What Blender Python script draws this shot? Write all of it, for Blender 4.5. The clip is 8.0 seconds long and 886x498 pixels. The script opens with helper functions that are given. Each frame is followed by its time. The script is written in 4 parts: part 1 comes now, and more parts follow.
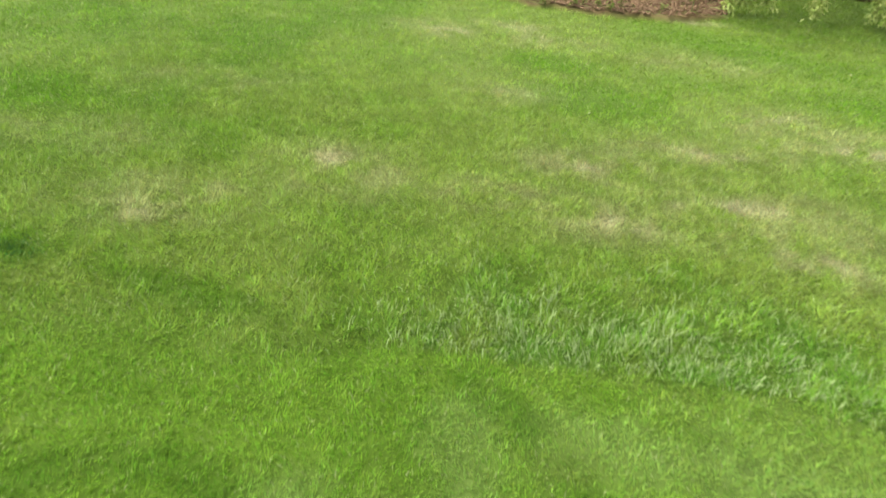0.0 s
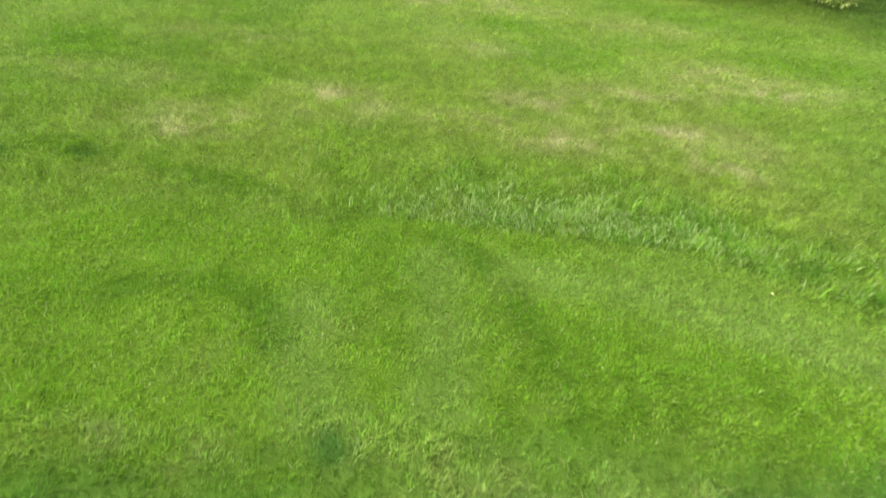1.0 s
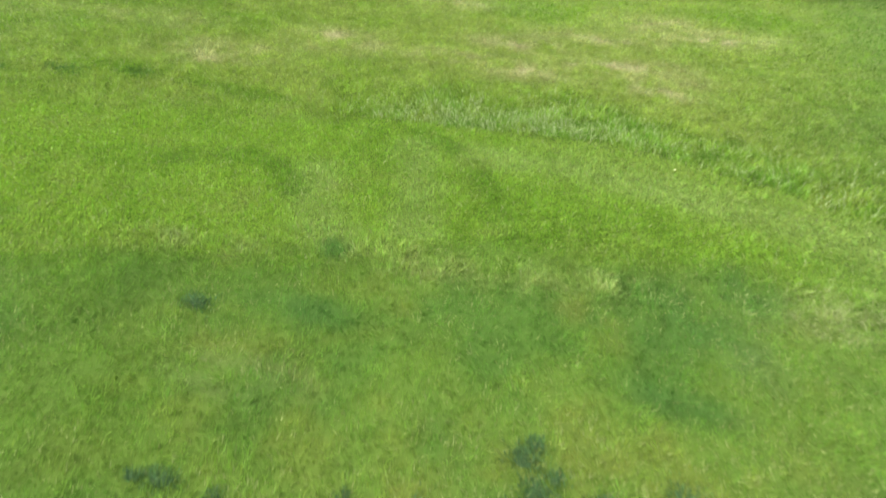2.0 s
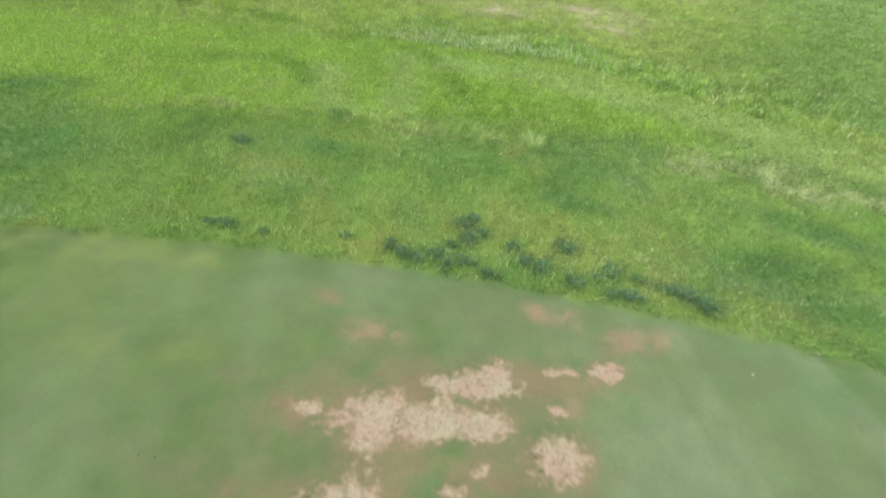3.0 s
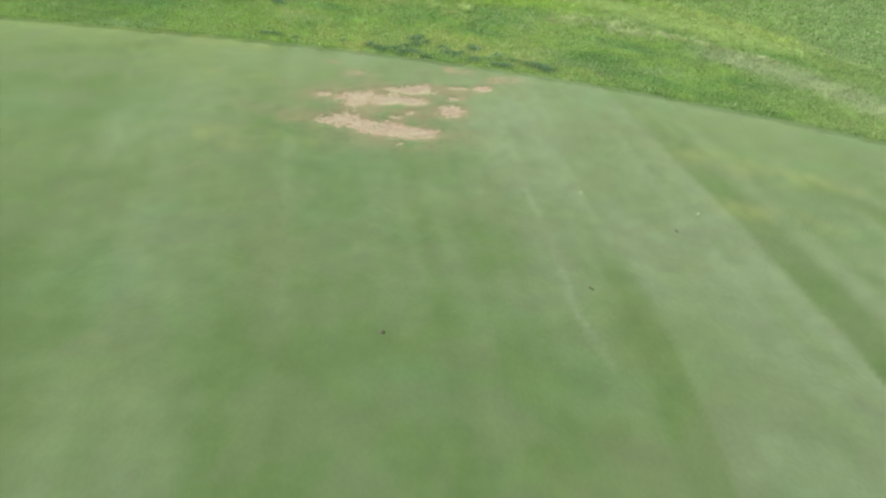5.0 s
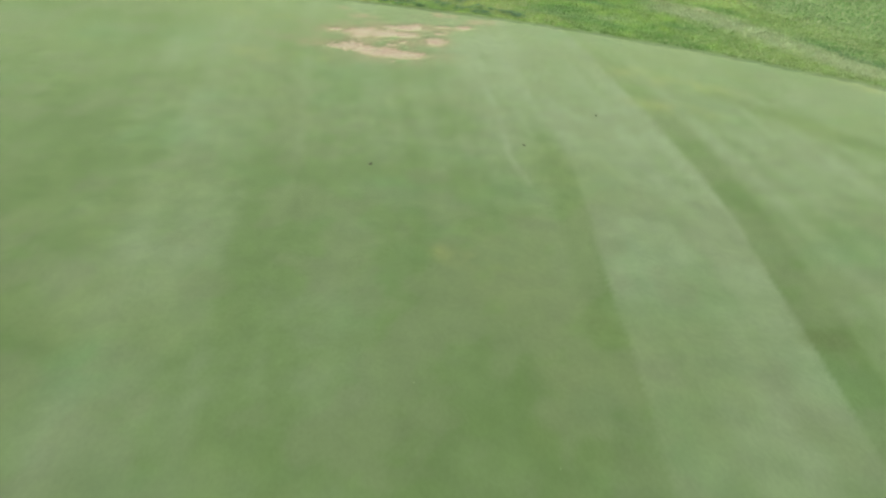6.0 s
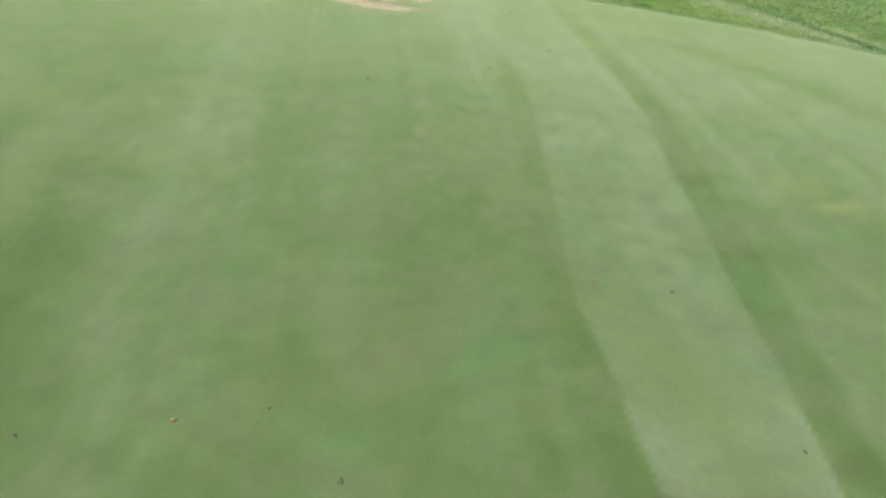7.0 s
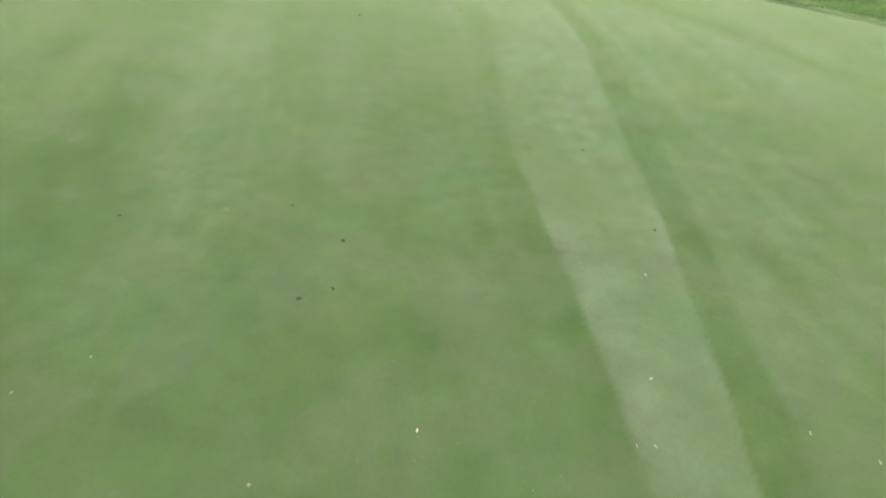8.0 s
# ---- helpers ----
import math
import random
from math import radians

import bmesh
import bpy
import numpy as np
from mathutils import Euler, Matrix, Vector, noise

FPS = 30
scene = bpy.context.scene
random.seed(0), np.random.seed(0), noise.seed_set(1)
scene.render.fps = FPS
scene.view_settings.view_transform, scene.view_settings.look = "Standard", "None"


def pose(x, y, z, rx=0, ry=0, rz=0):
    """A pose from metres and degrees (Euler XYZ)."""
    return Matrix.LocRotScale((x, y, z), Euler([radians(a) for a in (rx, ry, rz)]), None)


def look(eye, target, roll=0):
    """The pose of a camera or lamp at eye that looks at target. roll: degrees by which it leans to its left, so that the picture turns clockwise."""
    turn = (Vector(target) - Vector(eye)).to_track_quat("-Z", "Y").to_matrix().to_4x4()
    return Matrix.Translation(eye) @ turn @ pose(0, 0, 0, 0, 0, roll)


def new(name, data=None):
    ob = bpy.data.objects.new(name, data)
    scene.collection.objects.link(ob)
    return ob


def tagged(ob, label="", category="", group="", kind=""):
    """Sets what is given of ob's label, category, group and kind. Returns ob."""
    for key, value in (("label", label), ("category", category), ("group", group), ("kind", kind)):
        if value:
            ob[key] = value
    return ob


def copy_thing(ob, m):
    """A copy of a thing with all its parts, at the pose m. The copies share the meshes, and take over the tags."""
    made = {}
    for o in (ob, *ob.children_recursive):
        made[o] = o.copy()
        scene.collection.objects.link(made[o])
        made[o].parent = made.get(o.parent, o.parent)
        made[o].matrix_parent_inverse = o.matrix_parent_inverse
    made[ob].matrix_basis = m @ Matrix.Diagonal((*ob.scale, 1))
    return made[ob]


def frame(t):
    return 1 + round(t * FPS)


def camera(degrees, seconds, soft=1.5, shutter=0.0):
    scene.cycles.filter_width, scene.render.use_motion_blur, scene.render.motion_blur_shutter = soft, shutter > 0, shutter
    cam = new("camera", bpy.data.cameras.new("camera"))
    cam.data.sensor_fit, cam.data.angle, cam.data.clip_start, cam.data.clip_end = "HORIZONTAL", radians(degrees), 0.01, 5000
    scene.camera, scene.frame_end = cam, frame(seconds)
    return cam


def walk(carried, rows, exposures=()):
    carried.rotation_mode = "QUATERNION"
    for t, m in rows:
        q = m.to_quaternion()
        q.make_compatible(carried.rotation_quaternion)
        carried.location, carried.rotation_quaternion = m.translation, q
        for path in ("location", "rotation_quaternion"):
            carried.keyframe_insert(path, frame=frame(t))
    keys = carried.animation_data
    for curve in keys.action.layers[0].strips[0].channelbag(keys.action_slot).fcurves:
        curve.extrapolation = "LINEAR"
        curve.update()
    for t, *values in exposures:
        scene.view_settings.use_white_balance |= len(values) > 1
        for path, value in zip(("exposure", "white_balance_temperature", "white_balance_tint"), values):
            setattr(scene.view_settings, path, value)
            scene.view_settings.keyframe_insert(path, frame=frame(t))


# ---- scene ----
cam = camera(70.0, 8.0, soft=1.8, shutter=0.3)
PATH = [
    (0, (0.126, 0.133, 1.528), (-0.506, 1.65, 0.388), -0.8),
    (0.5, (0.286, -0.243, 1.537), (-0.321, 1.276, 0.387), -0.7),
    (1, (0.451, -0.588, 1.534), (-0.136, 0.936, 0.379), -0.2),
    (1.2, (0.525, -0.733, 1.528), (-0.067, 0.792, 0.377), -0.2),
    (2.3, (1.071, -1.687, 1.536), (0.471, -0.195, 0.348), -0.2),
    (2.5, (1.179, -1.901, 1.547), (0.587, -0.409, 0.353), 0.4),
    (3, (1.441, -2.398, 1.554), (0.862, -0.915, 0.343), 1.1),
    (3.5, (1.699, -2.902, 1.574), (1.129, -1.424, 0.352), 1.3),
    (4, (1.976, -3.403, 1.576), (1.407, -1.928, 0.351), 1.4),
    (4.5, (2.268, -3.905, 1.558), (1.693, -2.427, 0.34), 1.3),
    (4.7, (2.393, -4.12, 1.554), (1.816, -2.638, 0.342), 1.1),
    (5.8, (3.118, -5.235, 1.551), (2.507, -3.765, 0.341), 0.7),
    (6, (3.243, -5.438, 1.556), (2.617, -3.974, 0.345), 0.7),
    (6.5, (3.531, -5.932, 1.563), (2.905, -4.466, 0.355), 0.7),
    (7, (3.794, -6.41, 1.575), (3.174, -4.945, 0.362), 1.2),
    (7.5, (4.056, -6.886, 1.583), (3.455, -5.419, 0.363), 1.7),
    (8, (4.313, -7.369, 1.612), (3.732, -5.909, 0.374), 2.3),
]
walk(cam, [(t, look(eye, target, roll)) for t, eye, target, roll in PATH],
     exposures=[(0.0, 1.31, 8200, -19), (0.5, 1.29, 8900, -25), (1.0, 1.29, 9500, -29), (1.3, 1.31, 9100, -25), (2.5, 1.39, 7300, -5), (3.0, 1.38, 6500, 7), (4.7, 1.36, 6500, 7), (7.0, 1.35, 6500, 10), (8.0, 1.35, 6500, 10)])

# ---- world and sun: bright overcast ----
SUN_EL, SUN_AZ = 60.0, 250.0
world = bpy.data.worlds.new("sky")
scene.world = world
world.use_nodes = True
wn = world.node_tree.nodes
wl = world.node_tree.links
sky = wn.new("ShaderNodeTexSky")
sky.sky_type = "NISHITA"
sky.sun_disc = False
sky.sun_elevation, sky.sun_rotation = radians(SUN_EL), radians(SUN_AZ)
sky.air_density, sky.dust_density, sky.ozone_density = 1.0, 4.0, 0.6
cloud = wn.new("ShaderNodeHueSaturation")          # a closed, nearly white cloud cover
cloud.inputs["Saturation"].default_value = 0.3
wl.new(sky.outputs[0], cloud.inputs["Color"])
wl.new(cloud.outputs[0], wn["Background"].inputs[0])
wn["Background"].inputs[1].default_value = 0.15
lamp = bpy.data.lights.new("sun", "SUN")
lamp.energy, lamp.angle, lamp.color = 1.2, radians(32), (1.0, 0.96, 0.9)
sun = new("sun", lamp)
az, el = radians(SUN_AZ), radians(SUN_EL)
sun.matrix_world = look((0, 0, 30), Vector((0, 0, 30)) - Vector((math.sin(az) * math.cos(el), math.cos(az) * math.cos(el), math.sin(el))))

# ---- fields over the plan: noise, borders, heights, turf colours ----
rng = np.random.default_rng(7)
LATTICE = rng.random((256, 256))


def value_noise(x, y, scale, shift=0.0):
    """Smooth noise, -1 to 1; scale is cells per metre."""
    u, v = x * scale + 97.3 + shift, y * scale + 41.7 + 1.7 * shift
    i, j = np.floor(u).astype(int), np.floor(v).astype(int)
    a, b = u - i, v - j
    a, b = a * a * (3 - 2 * a), b * b * (3 - 2 * b)
    i0, j0, i1, j1 = i % 256, j % 256, (i + 1) % 256, (j + 1) % 256
    low = LATTICE[i0, j0] * (1 - a) + LATTICE[i1, j0] * a
    high = LATTICE[i0, j1] * (1 - a) + LATTICE[i1, j1] * a
    return 2 * (low * (1 - b) + high * b) - 1


def fbm(x, y, scale, octaves=3, shift=0.0):
    total, gain = 0.0, 1.0
    for k in range(octaves):
        total = total + gain * value_noise(x, y, scale * 2.03 ** k, shift + 13.1 * k)
        gain *= 0.55
    return total / 1.6


def step(v, low, high):
    u = np.clip((v - low) / (high - low), 0, 1)
    return u * u * (3 - 2 * u)


def curve_of(points, degree):
    """A smooth border through a few points (a, b): b as a function of a, going on straight outside."""
    a, b = np.array(points, float).T
    mid = (a.min() + a.max()) / 2
    c = np.polyfit(a - mid, b, degree)
    lo, hi = a.min(), a.max()
    slope = np.polyder(c)

    def at(v):
        w = np.clip(v, lo, hi)
        return np.polyval(c, w - mid) + np.polyval(slope, w - mid) * (v - w) * 0.6
    return at


def line_through(points):
    """A smooth line through a few points (a, b), b as a function of a, by cubic pieces."""
    a, b = np.array(sorted(points), float).T
    slope = np.gradient(b, a)

    def at(v):
        w = np.clip(v, a[0], a[-1])
        i = np.clip(np.searchsorted(a, w) - 1, 0, len(a) - 2)
        h_ = a[i + 1] - a[i]
        u = (w - a[i]) / h_
        return ((1 + 2 * u) * (1 - u) ** 2 * b[i] + u * (1 - u) ** 2 * h_ * slope[i] + u * u * (3 - 2 * u) * b[i + 1]
                + u * u * (u - 1) * h_ * slope[i + 1] + (v - w) * np.where(v < w, slope[0], slope[-1]))
    return at


def near_line(x, y, points):
    """Distance to a polyline."""
    best = np.full(np.shape(x), 1e9)
    for (ax, ay), (bx, by) in zip(points, points[1:]):
        dx, dy = bx - ax, by - ay
        u = np.clip(((x - ax) * dx + (y - ay) * dy) / (dx * dx + dy * dy), 0, 1)
        best = np.minimum(best, np.hypot(x - ax - u * dx, y - ay - u * dy))
    return best


def blobs(x, y, spots, soft=0.5):
    """Soft ellipses (x, y, half length, half width, turn in degrees): 1 inside, 0 outside."""
    total = np.zeros(np.shape(x))
    for cx, cy, rx, ry, turn in spots:
        c, s = math.cos(radians(turn)), math.sin(radians(turn))
        u, v = (c * (x - cx) + s * (y - cy)) / rx, (-s * (x - cx) + c * (y - cy)) / ry
        total = np.maximum(total, 1 - step(np.sqrt(u * u + v * v), 1 - soft, 1 + soft))
    return total


def swell(x, y, rough, green, bare):
    """Small rise and fall of the surface over the lie of the ground."""
    return 0.012 * rough * fbm(x, y, 2.2, 3, 2.0) - 0.012 * step(green, 0.2, 0.8) - 0.006 * bare


def height(x, y):
    """The lie of the ground: nearly level, rising a little to the side of the rough."""
    x, y = np.clip(x, -4.5, 6.5), np.clip(y, -8, 9)
    return 0.0238 - 0.0566 * x - 0.0135 * y + 0.0086 * x * x - 0.001 * x * y - 0.0002 * y * y


# borders across the walk: y as a function of x
green_edge = curve_of([(-4.5, -2.9), (-3.0, -2.1), (-1.62, -1.39), (-1.23, -1.26), (-0.62, -1.07), (0.28, -0.74), (0.5, -0.69), (0.95, -0.58), (1.39, -0.5), (1.69, -0.52),
                       (2.3, -0.5), (2.9, -0.48), (3.33, -0.55), (3.66, -0.62), (4.24, -0.68), (4.66, -0.85), (5.15, -1.08), (5.64, -1.25), (7.0, -2.1)], 5)
band_low = curve_of([(-1.71, -0.35), (-1.2, -0.08), (-0.88, 0.05), (-0.52, 0.2), (0.08, 0.32), (0.5, 0.48), (0.76, 0.8), (1.02, 1.0), (1.4, 1.05), (2.0, 0.93), (2.49, 0.8), (3.5, 0.55), (5.0, 0.15), (6.5, -0.5)], 5)
strip_low = line_through([(-4.5, 0.1), (-3.0, 0.58), (-2.3, 0.9), (-1.5, 1.22), (-0.9, 1.42), (-0.4, 1.58), (0.1, 1.7), (0.5, 1.79), (0.9, 1.77), (1.4, 1.66), (1.9, 1.51), (2.3, 1.44), (2.7, 1.26), (3.1, 1.03),
                          (3.45, 0.8), (3.75, 0.56), (4.1, 0.36), (4.5, 0.14), (5.5, -0.5), (6.5, -1.2)])
# mowing lines of the green: x as a function of y
line_a = line_through([(-0.87, 1.68), (-1.76, 2.23), (-2.56, 2.71), (-3.32, 3.04), (-3.89, 3.28), (-4.55, 3.56), (-5.1, 3.88), (-5.59, 4.16), (-6.08, 4.43), (-6.27, 4.52)])
line_b = line_through([(-0.95, 2.42), (-1.99, 3.1), (-2.73, 3.5), (-3.27, 3.72), (-4.2, 4.09), (-4.85, 4.35), (-5.47, 4.57), (-6.15, 4.8)])
line_c = line_through([(-1.22, 2.75), (-2.07, 3.33), (-2.77, 3.69), (-3.3, 3.9), (-4.1, 4.23), (-4.87, 4.52), (-5.38, 4.7), (-6.08, 4.96)])
line_d = line_through([(-1.94, 0.53), (-3.01, 1.18), (-3.85, 1.61), (-4.52, 2.02), (-5.22, 2.45)])
far_rough = line_through([(2.43, 1.41), (3.13, 0.91), (3.46, 0.74), (3.82, 0.58), (4.14, 0.36), (4.58, -0.23), (4.96, -0.74), (5.29, -0.9), (5.85, -1.16)])
bed_front = curve_of([(-3.5, 6.3), (-1.64, 6.04), (-1.0, 6.05), (-0.71, 6.12), (-0.24, 6.32), (0.05, 6.42), (0.23, 6.6)], 3)

BARE = [(0.81, -1.68, 0.08, 0.06, 30), (0.88, -1.635, 0.09, 0.085, 30), (1.01, -1.64, 0.12, 0.075, 10), (1.16, -1.625, 0.13, 0.09, 12), (1.26, -1.61, 0.12, 0.085, 20), (1.36, -1.575, 0.075, 0.065, 25),
        (0.82, -1.345, 0.115, 0.1, 35), (0.96, -1.29, 0.13, 0.075, 25), (1.1, -1.235, 0.11, 0.045, 12), (1.07, -1.09, 0.12, 0.05, 30), (1.11, -1.02, 0.055, 0.055, 30), (0.96, -1.135, 0.06, 0.025, 5),
        (0.61, -1.395, 0.05, 0.025, 20), (1.37, -1.26, 0.09, 0.07, 10), (1.43, -0.86, 0.065, 0.035, 35), (1.3, -0.92, 0.09, 0.014, 25), (1.13, -1.47, 0.045, 0.02, 10), (1.17, -1.385, 0.035, 0.025, 60), (1.33, -1.09, 0.03, 0.018, 10), (1.1, -1.53, 0.03, 0.014, 0), (1.28, -1.745, 0.012, 0.016, 0)]
REDDISH = [(0.65, -1.02, 0.1, 0.06, 10), (1.25, -0.66, 0.07, 0.045, 0), (1.15, -0.68, 0.06, 0.04, -20), (1.52, -0.67, 0.12, 0.06, 25), (1.35, -1.07, 0.05, 0.045, 0), (1.44, -0.75, 0.06, 0.03, 30), (0.42, -0.93, 0.06, 0.03, 0),
           (0.62, -1.73, 0.1, 0.06, 10), (0.6, -1.43, 0.16, 0.07, 5), (1.12, -1.43, 0.24, 0.09, 12), (0.92, -1.3, 0.38, 0.19, 20), (1.08, -1.63, 0.42, 0.18, 8), (1.37, -1.27, 0.14, 0.12, 0), (1.27, -0.97, 0.24, 0.1, 25)]
BROWNED = [(0.38, -1.73, 0.26, 0.07, 0), (0.35, -1.37, 0.08, 0.04, 25), (0.85, -1.15, 0.3, 0.1, 20), (1.55, -1.45, 0.12, 0.05, 20), (0.62, -1.5, 0.25, 0.1, 10), (1.2, -0.75, 0.3, 0.08, 20)]
STRAW = [(1.0, 4.1, 0.55, 0.25, 10), (0.5, 4.2, 0.4, 0.2, 20), (-0.3, 3.15, 0.4, 0.2, 15), (-1.4, 2.5, 0.35, 0.25, 10), (-2.0, 1.9, 0.4, 0.22, 25), (-2.7, 2.15, 0.4, 0.2, 20), (-1.33, 5.3, 0.35, 0.15, 10), (-1.9, 4.85, 0.4, 0.2, 20),
         (0.25, 5.25, 0.55, 0.22, 20), (0.5, 2.95, 0.5, 0.28, 10), (0.75, 2.65, 0.25, 0.12, 10), (-0.1, 2.65, 0.4, 0.18, 10), (-2.6, 3.1, 0.45, 0.2, 25), (-0.9, 3.95, 0.35, 0.18, 20), (-1.0, 5.1, 0.4, 0.2, 20), (-0.65, 2.65, 0.3, 0.15, 20), (0.25, 3.6, 0.45, 0.15, 15)]
TAN = [(1.1, 4.0, 0.22, 0.07, 10), (0.72, 4.33, 0.12, 0.06, 10), (-0.36, 3.12, 0.13, 0.06, 10), (-1.34, 5.32, 0.13, 0.11, 0), (-0.99, 5.15, 0.16, 0.07, 20), (0.46, 5.18, 0.17, 0.07, 10), (-1.5, 2.58, 0.1, 0.08, 0), (0.4, 3.02, 0.25, 0.08, 10), (-0.06, 2.63, 0.12, 0.07, 0),
       (-1.75, 4.88, 0.2, 0.08, 20), (0.76, 2.7, 0.15, 0.06, 0), (-1.97, 1.78, 0.1, 0.07, 0), (0.26, 3.58, 0.2, 0.06, 10), (-0.9, 3.93, 0.14, 0.06, 10), (0.0, 6.35, 0.25, 0.07, 12)]
LUSH = [(-0.26, 0.36, 0.06, 0.06, 0), (-2.21, 1.36, 0.2, 0.1, 10), (-0.45, 4.05, 0.5, 0.25, 0), (-0.93, 4.6, 0.3, 0.2, 0), (0.3, 5.7, 0.8, 0.3, -20), (1.3, 4.8, 0.5, 0.3, 0), (-3.27, 2.45, 0.4, 0.2, 0), (1.1, 0.5, 0.24, 0.22, 15), (2.95, -0.03, 0.15, 0.07, -10),
        (1.27, 0.75, 0.17, 0.16, 30), (-1.79, -0.15, 0.25, 0.1, 25), (-1.5, 1.44, 0.35, 0.07, 5), (-1.27, -0.65, 0.3, 0.2, 20), (-0.17, 0.0, 0.2, 0.08, 10), (1.1, 0.1, 0.2, 0.08, 0), (2.1, 0.35, 0.35, 0.08, -10), (1.94, -0.03, 0.2, 0.12, 20), (2.29, -0.23, 0.3, 0.08, -10), (4.1, -0.05, 0.3, 0.1, -20), (4.45, -0.33, 0.3, 0.06, -15), (5.4, -0.95, 0.3, 0.07, -15)]
YELLOWED = [(0.3, -0.62, 0.4, 0.07, 15), (0.95, -0.3, 0.3, 0.1, 0), (1.8, -0.35, 0.3, 0.1, 0), (-0.86, -1.25, 0.25, 0.05, 76), (-0.12, -0.97, 0.16, 0.05, 20), (-0.47, -1.06, 0.12, 0.07, 20), (0.0, -1.4, 0.2, 0.06, 20), (0.62, -1.97, 0.16, 0.06, 10), (0.92, -1.96, 0.1, 0.04, 0), (3.0, -1.2, 0.45, 0.12, -5), (3.1, -1.65, 0.25, 0.08, 0),
            (-0.3, -0.3, 0.3, 0.1, 0), (0.75, 0.42, 0.12, 0.08, 0), (0.45, -2.1, 0.2, 0.08, 0), (4.3, -0.85, 0.35, 0.06, -20), (4.45, -3.4, 0.18, 0.1, 0), (2.5, -3.55, 0.14, 0.05, 0), (4.3, -3.28, 0.15, 0.06, 0)]
SMUDGED = [(1.9, -5.9, 0.5, 0.25, -30), (2.7, -6.75, 0.5, 0.2, 10), (4.55, -3.58, 0.12, 0.04, 30), (4.96, -4.16, 0.12, 0.025, -35), (4.5, -4.97, 0.07, 0.05, 0), (3.86, -3.46, 0.08, 0.05, 20), (4.13, -4.01, 0.08, 0.06, 0), (4.75, -3.7, 0.3, 0.2, -30), (2.9, -6.2, 0.25, 0.12, 20),
           (3.26, -6.1, 0.3, 0.08, 0), (4.31, -5.95, 0.08, 0.12, 0), (3.94, -3.36, 0.1, 0.06, 0), (4.25, -3.97, 0.12, 0.1, 60), (2.95, -4.28, 0.2, 0.08, 0), (2.4, -4.6, 0.3, 0.1, 10), (3.67, -5.95, 0.2, 0.1, 0)]
TRACKS = [[(-1.3, 0.64), (-1.15, 0.77), (-0.95, 0.85), (-0.8, 0.8), (-0.66, 0.68)], [(-0.35, 1.48), (-0.17, 1.4), (0.02, 1.24), (0.2, 1.0), (0.34, 0.78), (0.46, 0.5)]]
LIGHT_LANES = [[(-0.01, 1.38), (0.4, 1.46), (0.93, 1.43), (1.51, 1.39), (1.92, 1.3), (2.6, 1.08), (3.2, 0.85)], [(-0.62, 0.85), (-0.5, 0.6), (-0.33, 0.45)], [(-0.3, 1.3), (-0.15, 0.95), (-0.02, 0.62)]]
GREY_LANE = [(2.5, 0.52), (2.9, 0.43), (3.2, 0.3), (3.5, 0.1), (3.73, -0.07), (4.13, -0.36), (4.47, -0.58), (5.44, -1.27), (6.42, -2.07)]
BLUISH = [(1.33, 0.36, 0.1, 0.11, 10), (1.92, -0.18, 0.18, 0.07, 0), (2.42, -0.07, 0.17, 0.06, 0), (2.78, 0.38, 0.22, 0.08, -10), (2.2, 0.3, 0.2, 0.06, 0), (-1.3, -0.7, 0.16, 0.1, 25), (-1.08, -1.13, 0.25, 0.05, 25), (-0.2, -0.35, 0.2, 0.08, 10)]
VERGE_SHADOW = [(3.98, -0.04), (4.15, -0.22), (4.36, -0.38), (4.93, -0.94), (5.3, -0.99), (5.75, -1.16)]
TAPER = [(1.62, -0.6), (1.88, -1.1), (2.04, -1.47), (2.2, -1.76)]
SCRATCH = [(1.93, -1.76), (2.07, -2.0), (2.22, -2.24), (2.41, -2.64), (2.6, -2.88)]
STAINS = [(3.86, -3.46, 0.1, 0.05, 20), (4.13, -4.01, 0.1, 0.06, 10), (4.5, -4.97, 0.07, 0.06, 0), (4.96, -4.18, 0.14, 0.02, -35), (4.62, -3.63, 0.12, 0.02, -25), (2.9, -6.0, 0.045, 0.05, 0), (3.98, -5.3, 0.05, 0.02, 20), (2.55, -3.0, 0.05, 0.04, 0)]
DARK_ARC = [(3.3, -1.3), (3.52, -1.41), (3.81, -1.55), (4.2, -1.77), (4.53, -2.0), (4.91, -2.33), (5.46, -2.76), (6.2, -3.4)]


